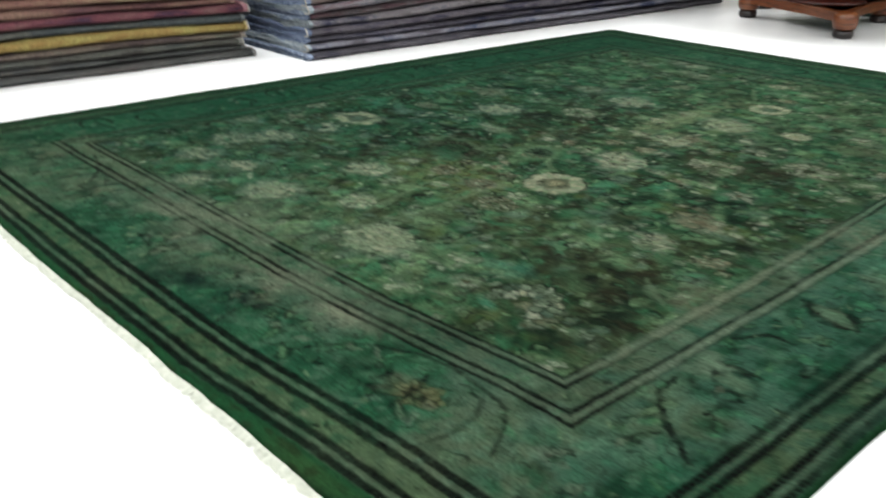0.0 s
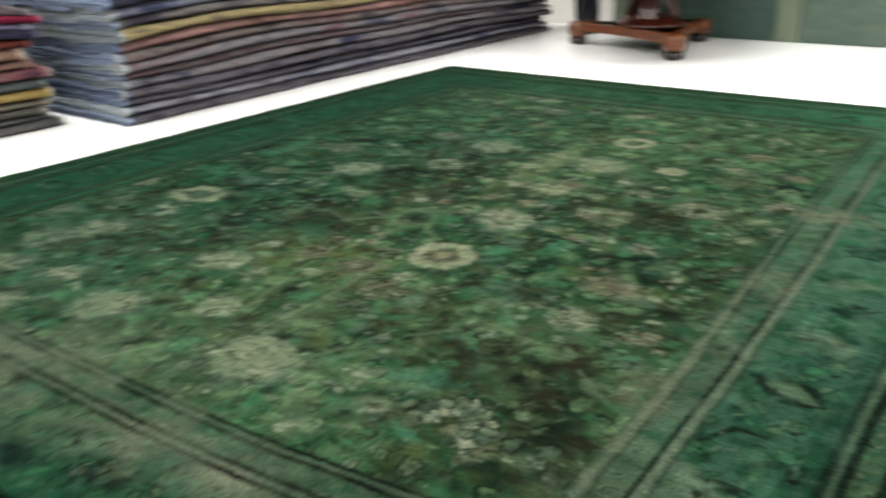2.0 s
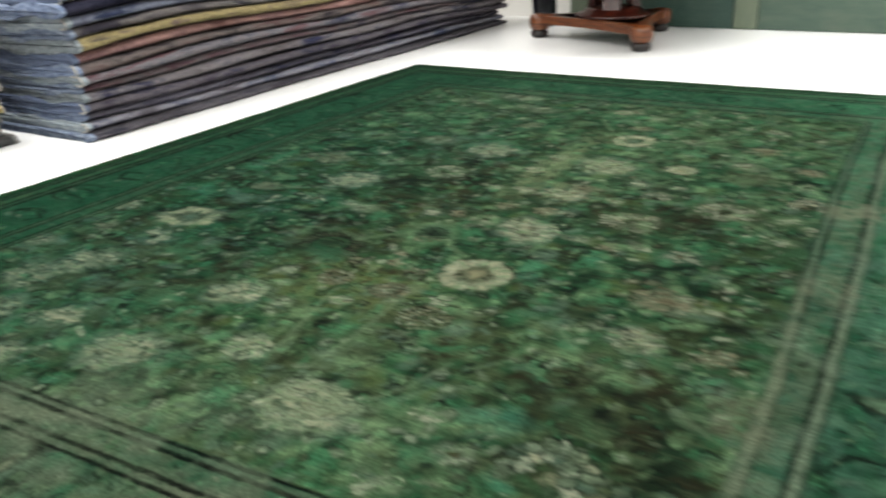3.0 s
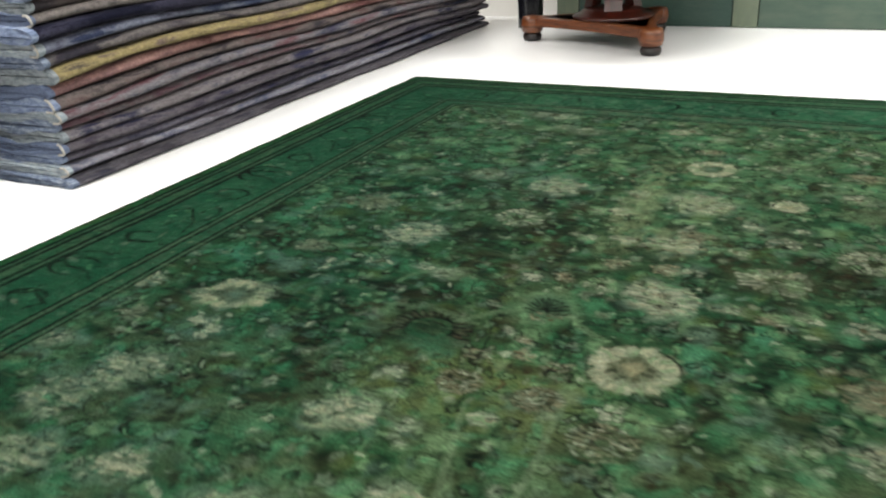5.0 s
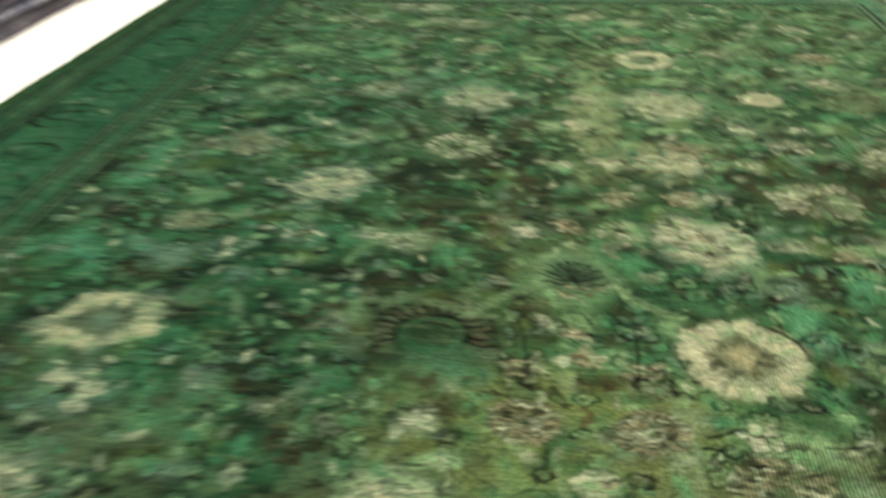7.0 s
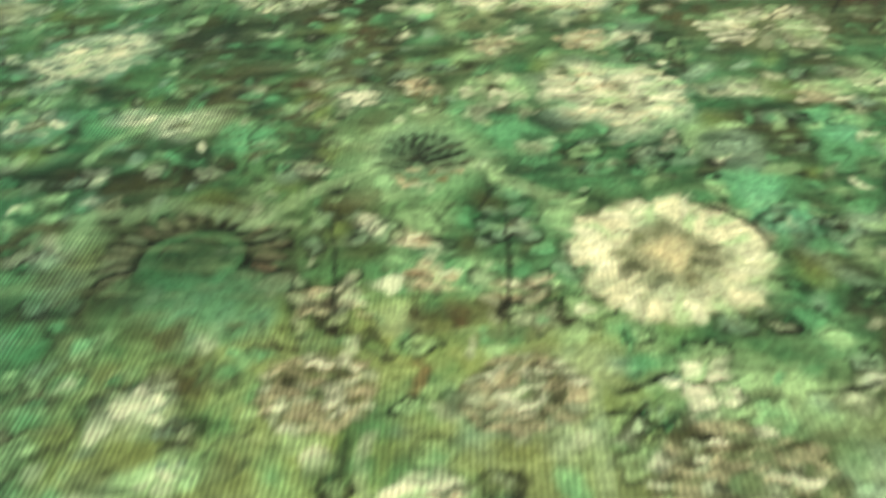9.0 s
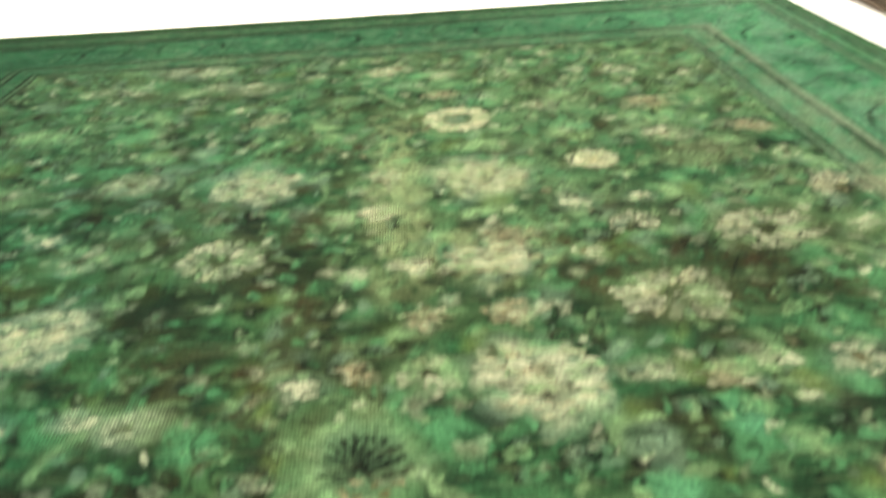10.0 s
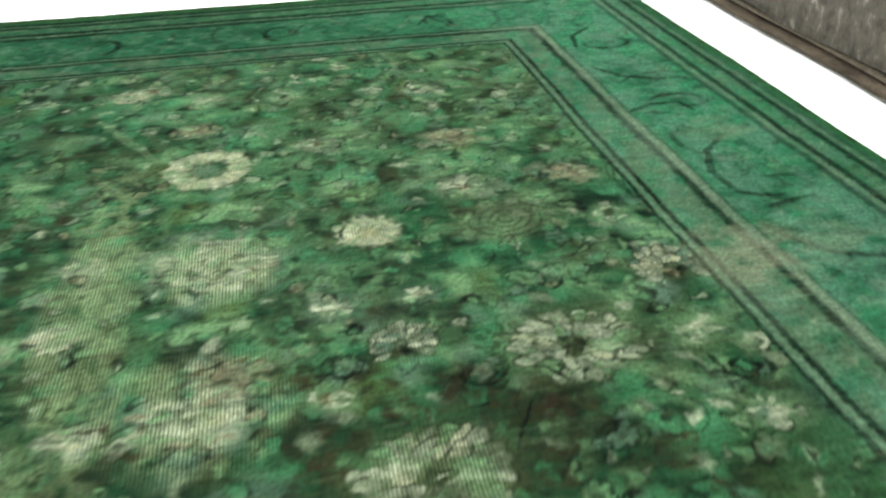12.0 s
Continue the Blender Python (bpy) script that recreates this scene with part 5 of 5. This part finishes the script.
    for dist, half, s in ((0.0695, 0.006, 0.6), (0.1465, 0.006, 0.6), (0.385, 0.007, 0.75), (0.460, 0.0055, 0.75)):
        blend(s * (1 - 0.3 * smooth(U, 0.7, 0.4) * smooth(V, 0.3, 0.9)) * smooth(np.abs(DW - dist), half * 1.3, half * 0.5) * (0.4 + 0.6 * mid) * (0.7 + 0.3 * np.sin(run * (2 * math.pi / 0.0125))), tone(112, 124, 102))
    blend(0.5 * np.maximum(side_pale, 0.8 * smooth(U, 2.1, 2.4) * smooth(V, 0.35, 0.6)) * (smooth(np.abs(DW - 0.385), 0.010, 0.005) + 0.6 * smooth(np.abs(DW - 0.46), 0.008, 0.004)) * (0.3 + 0.7 * mid), tone(134, 150, 128))
    blend(0.5 * side_pale * smooth(np.abs(DW - 0.422), 0.07, 0.03) * smooth(value_noise(0.09, 4, 0.7), 0.42, 0.66), tone(136, 154, 132))
    # plain outer band
    blend(smooth(DW, 0.050, 0.046), tone(38, 90, 54))
    blend(0.7 * side_pale * smooth(DW, 0.050, 0.046), tone(66, 124, 78))
    blend(0.8 * np.maximum(smooth(U, 0.016, 0.009), smooth(RL - V, 0.016, 0.009)), DARK * 0.6)
    blend(0.35 * smooth(DW, 0.046, 0.03) * smooth(soft, 0.45, 0.7), tone(84, 112, 62))
    blend(0.6 * smooth(DW, 0.046, 0.04) * smooth(value_noise(0.03, 3, 0.6), 0.48, 0.68), tone(48, 58, 34))
    blend(0.5 * smooth(DW, 0.014, 0.004), tone(20, 50, 36))


paint_ground()
scatter_field()
paint_borders()
BORDER = DYE.copy()
paint_flowers()
# a paler lane along the middle, worn to the warps in places
column = smooth(np.abs(WARP_U - 1.485), 0.075, 0.02) * smooth(V, 1.6, 1.8) * smooth(V, 2.65, 2.4) * smooth(value_noise(0.026, 3, 0.7), 0.34, 0.58)
blend(0.6 * column, tone(140, 156, 114))
wash = smooth(value_noise(0.2, 3), 0.55, 0.78) * (0.3 + 0.7 * value_noise(0.02, 2))
blend(0.15 * wash, tone(140, 150, 118))
WEAR = np.maximum(WEAR, 0.4 * wash)
BARE = [(1.44, 1.0, 0.20, 0.07, 0.36), (1.63, 1.87, 0.13, 0.12, 1.0), (1.64, 2.16, 0.12, 0.10, 1.0), (1.48, 2.10, 0.07, 0.25, 0.9), (1.13, 1.52, 0.1, 0.05, 0.7), (1.15, 1.05, 0.12, 0.13, 0.4), (1.10, 1.22, 0.06, 0.12, 0.5), (1.88, 1.72, 0.08, 0.08, 0.8), (1.70, 1.02, 0.12, 0.08, 0.5)]
BALD = np.zeros((NY, NX), np.float32)
for u, v, a, b, share in BARE:
    f = ((U - u) / a) ** 2 + ((V - v) / b) ** 2
    BALD = np.maximum(BALD, share * smooth(f, 1.2, 0.4) * smooth(value_noise(0.06, 2), 0.22, 0.5))
WEAR = np.maximum(WEAR * 0.6, BALD)
felt(0.5)
blend(0.34 * smooth(V, 1.5, 2.2) * np.maximum(smooth(U, 1.3, 1.6), 0.6 * smooth(V, 2.1, 2.5)) * smooth(value_noise(0.04, 3, 0.6, 1.3), 0.38, 0.62), tone(116, 152, 108))
blend(0.26 * smooth(V, 1.35, 1.0) * smooth(value_noise(0.045, 3, 0.65, 1.2), 0.36, 0.62), tone(126, 144, 102))
rng = random.Random(17)
for u, v, r in DIM_SPOTS:
    for _ in range(12):
        soft_spot(u + rng.gauss(0, 0.6 * r), v + rng.gauss(0, 0.6 * r), 0.6 * r, 0.35 * r, rng.uniform(0, 3.14), rng.choice((DEEP, BROWN, DARK, DEEP)), 0.4)
draw_small()
blend(0.42 * BALD ** 2 * smooth(value_noise(0.03, 3), 0.3, 0.6), tone(150, 162, 122))
draw_flowers()
# west darker: uneven dye, plus the pile's view-dependent sheen put into the colour
west_dark = (smooth(U, 1.45, 0.95) * (1 - 0.4 * smooth(V, 1.9, 2.7)))[..., None]
pale = smooth(DYE.sum(2), 0.08, 0.26)[..., None]
DYE *= 1 - west_dark * (np.array((0.38, 0.20, 0.14)) * (1 - pale) + 0.14 * pale) - 0.12 * (smooth(U, 1.7, 2.1) * smooth(V, 2.4, 1.6))[..., None]
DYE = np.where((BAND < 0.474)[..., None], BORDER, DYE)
worn_near = smooth(BAND, 0.22, 0.38) * smooth(V, 0.75, 0.35) * smooth(np.abs(U - 1.45), 0.75, 0.2) * smooth(V, 0.16, 0.3)
blend(0.5 * worn_near * smooth(value_noise(0.06, 3), 0.35, 0.65), tone(126, 140, 116))

bloom = smooth(((U - 1.675) / 0.105) ** 2 + ((V - 0.63) / 0.085) ** 2, 1.0, 0.35) * smooth(value_noise(0.018, 3, 0.6), 0.25, 0.5)
blend(0.6 * bloom, tone(158, 164, 132))
# the dye has taken the reds down
lum = DYE.mean(2)
ruddy = smooth(DYE[..., 0] / np.maximum(DYE[..., 1], 1e-4), 0.62, 1.0) * smooth(lum, 0.10, 0.04) * smooth(BAND, 0.46, 0.48) * (1 - 0.8 * smooth(V, 0.9, 1.2) * smooth(U, 1.1, 1.4))
DYE *= 1 - ruddy[..., None] * np.array((0.22, 0.0, 0.05))
DYE *= np.array((0.955, 1.0, 0.96))
weft = value_noise(0.006, 2, 0.6, 5.0)
DYE *= (0.9 + 0.2 * weft)[..., None]
blend(0.1 * smooth(value_noise(0.007, 2, 0.6, 6.0), 0.60, 0.80) * smooth(BAND, 0.3, 0.5), tone(150, 168, 124))

for u, v, rad, s in ((2.40, 2.03, 0.12, 0.5), (2.40, 1.50, 0.11, 0.35), (2.33, 0.93, 0.1, 0.3)):
    blend(s * smooth(((U - u) / rad) ** 2 + ((V - v) / rad) ** 2, 1.0, 0.1) * smooth(value_noise(0.03, 3), 0.3, 0.65), tone(150, 154, 126))

# pile: worn and dark-dyed parts lie lower; the whole lies not quite flat
HEIGHT = 0.0085 + 0.004 * value_noise(0.5, 2) + 0.0016 * value_noise(0.03, 2) - 0.0012 * WEAR - 0.0012 * smooth(DYE.sum(2), 0.02, 0.008)
HEIGHT = HEIGHT * smooth(D, -0.001, 0.007)
sway_u = 0.012 * (value_noise(0.35, 2) - 0.5) * smooth(D, 0.25, 0.0)
sway_v = (0.012 * (value_noise(0.35, 2) - 0.5) + 0.008 * (value_noise(0.07, 3) - 0.5) * smooth(V, 0.035, 0.0)) * smooth(D, 0.25, 0.0)
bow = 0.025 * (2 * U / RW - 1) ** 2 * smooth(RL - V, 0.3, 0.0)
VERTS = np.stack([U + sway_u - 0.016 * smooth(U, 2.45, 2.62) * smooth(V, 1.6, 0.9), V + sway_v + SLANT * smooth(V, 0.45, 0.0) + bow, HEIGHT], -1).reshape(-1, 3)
RGBA = np.concatenate([DYE, WEAR[..., None]], -1).reshape(-1, 4).astype(np.float32)
CORNER = np.arange(NX * NY).reshape(NY, NX)
QUADS = np.stack([CORNER[:-1, :-1], CORNER[:-1, 1:], CORNER[1:, 1:], CORNER[1:, :-1]], -1)
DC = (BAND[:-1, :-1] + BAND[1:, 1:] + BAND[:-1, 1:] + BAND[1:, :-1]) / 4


def rug_part(name, low, high, parent, label):
    quads = QUADS[(DC >= low) & (DC < high)]
    used, index = np.unique(quads, return_inverse=True)
    index = index.reshape(-1, 4)
    me = bpy.data.meshes.new(name)
    me.vertices.add(len(used))
    me.vertices.foreach_set("co", VERTS[used].ravel())
    me.loops.add(index.size)
    me.loops.foreach_set("vertex_index", index.ravel().astype(np.int32))
    me.polygons.add(len(index))
    me.polygons.foreach_set("loop_start", np.arange(0, index.size, 4, dtype=np.int32))
    me.update(calc_edges=True)
    layer = me.attributes.new("dye", "FLOAT_COLOR", "POINT")
    layer.data.foreach_set("color", RGBA[used].ravel())
    me.polygons.foreach_set("use_smooth", np.ones(len(index), dtype=bool))
    me.materials.append(M_PILE)
    ob = new(name, me)
    ob.parent = parent
    return tagged(ob, label)


rug = thing("area_rug", "large overdyed green wool rug with faded flowers on white floor", "rug")
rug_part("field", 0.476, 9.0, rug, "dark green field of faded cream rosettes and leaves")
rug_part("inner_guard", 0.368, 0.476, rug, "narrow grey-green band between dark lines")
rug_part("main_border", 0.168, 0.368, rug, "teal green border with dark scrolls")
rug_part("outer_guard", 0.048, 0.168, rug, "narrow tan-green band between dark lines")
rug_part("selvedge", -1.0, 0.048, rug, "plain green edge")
bm = bmesh.new()
rng = random.Random(3)
x = 0.004
while x < RW - 0.004:
    dx, out = rng.uniform(-0.006, 0.006), 0.013 + 0.002 * math.sin(7 * x) + 0.001 * math.sin(23 * x) + rng.uniform(-0.003, 0.003)
    j = min(NX - 1, int(x / CELL))
    y = float(VERTS[CORNER[0, j], 1])
    a = [bm.verts.new(p) for p in ((x - 0.0026, y + 0.004, 0.006), (x + 0.0026, y + 0.004, 0.006), (x + dx + 0.0022, y - out, 0.001), (x + dx - 0.0022, y - out, 0.001))]
    b = [bm.verts.new(p) for p in ((x - 0.0026, y + 0.004, 0.0005), (x + 0.0026, y + 0.004, 0.0005))]
    bm.faces.new(a)
    bm.faces.new((b[0], b[1], a[2], a[3]))
    bm.faces.new((a[0], a[3], b[0]))
    bm.faces.new((a[1], b[1], a[2]))
    x += 0.0034
part("fringe", bm, M_FRINGE, rug, "short pale cotton fringe")
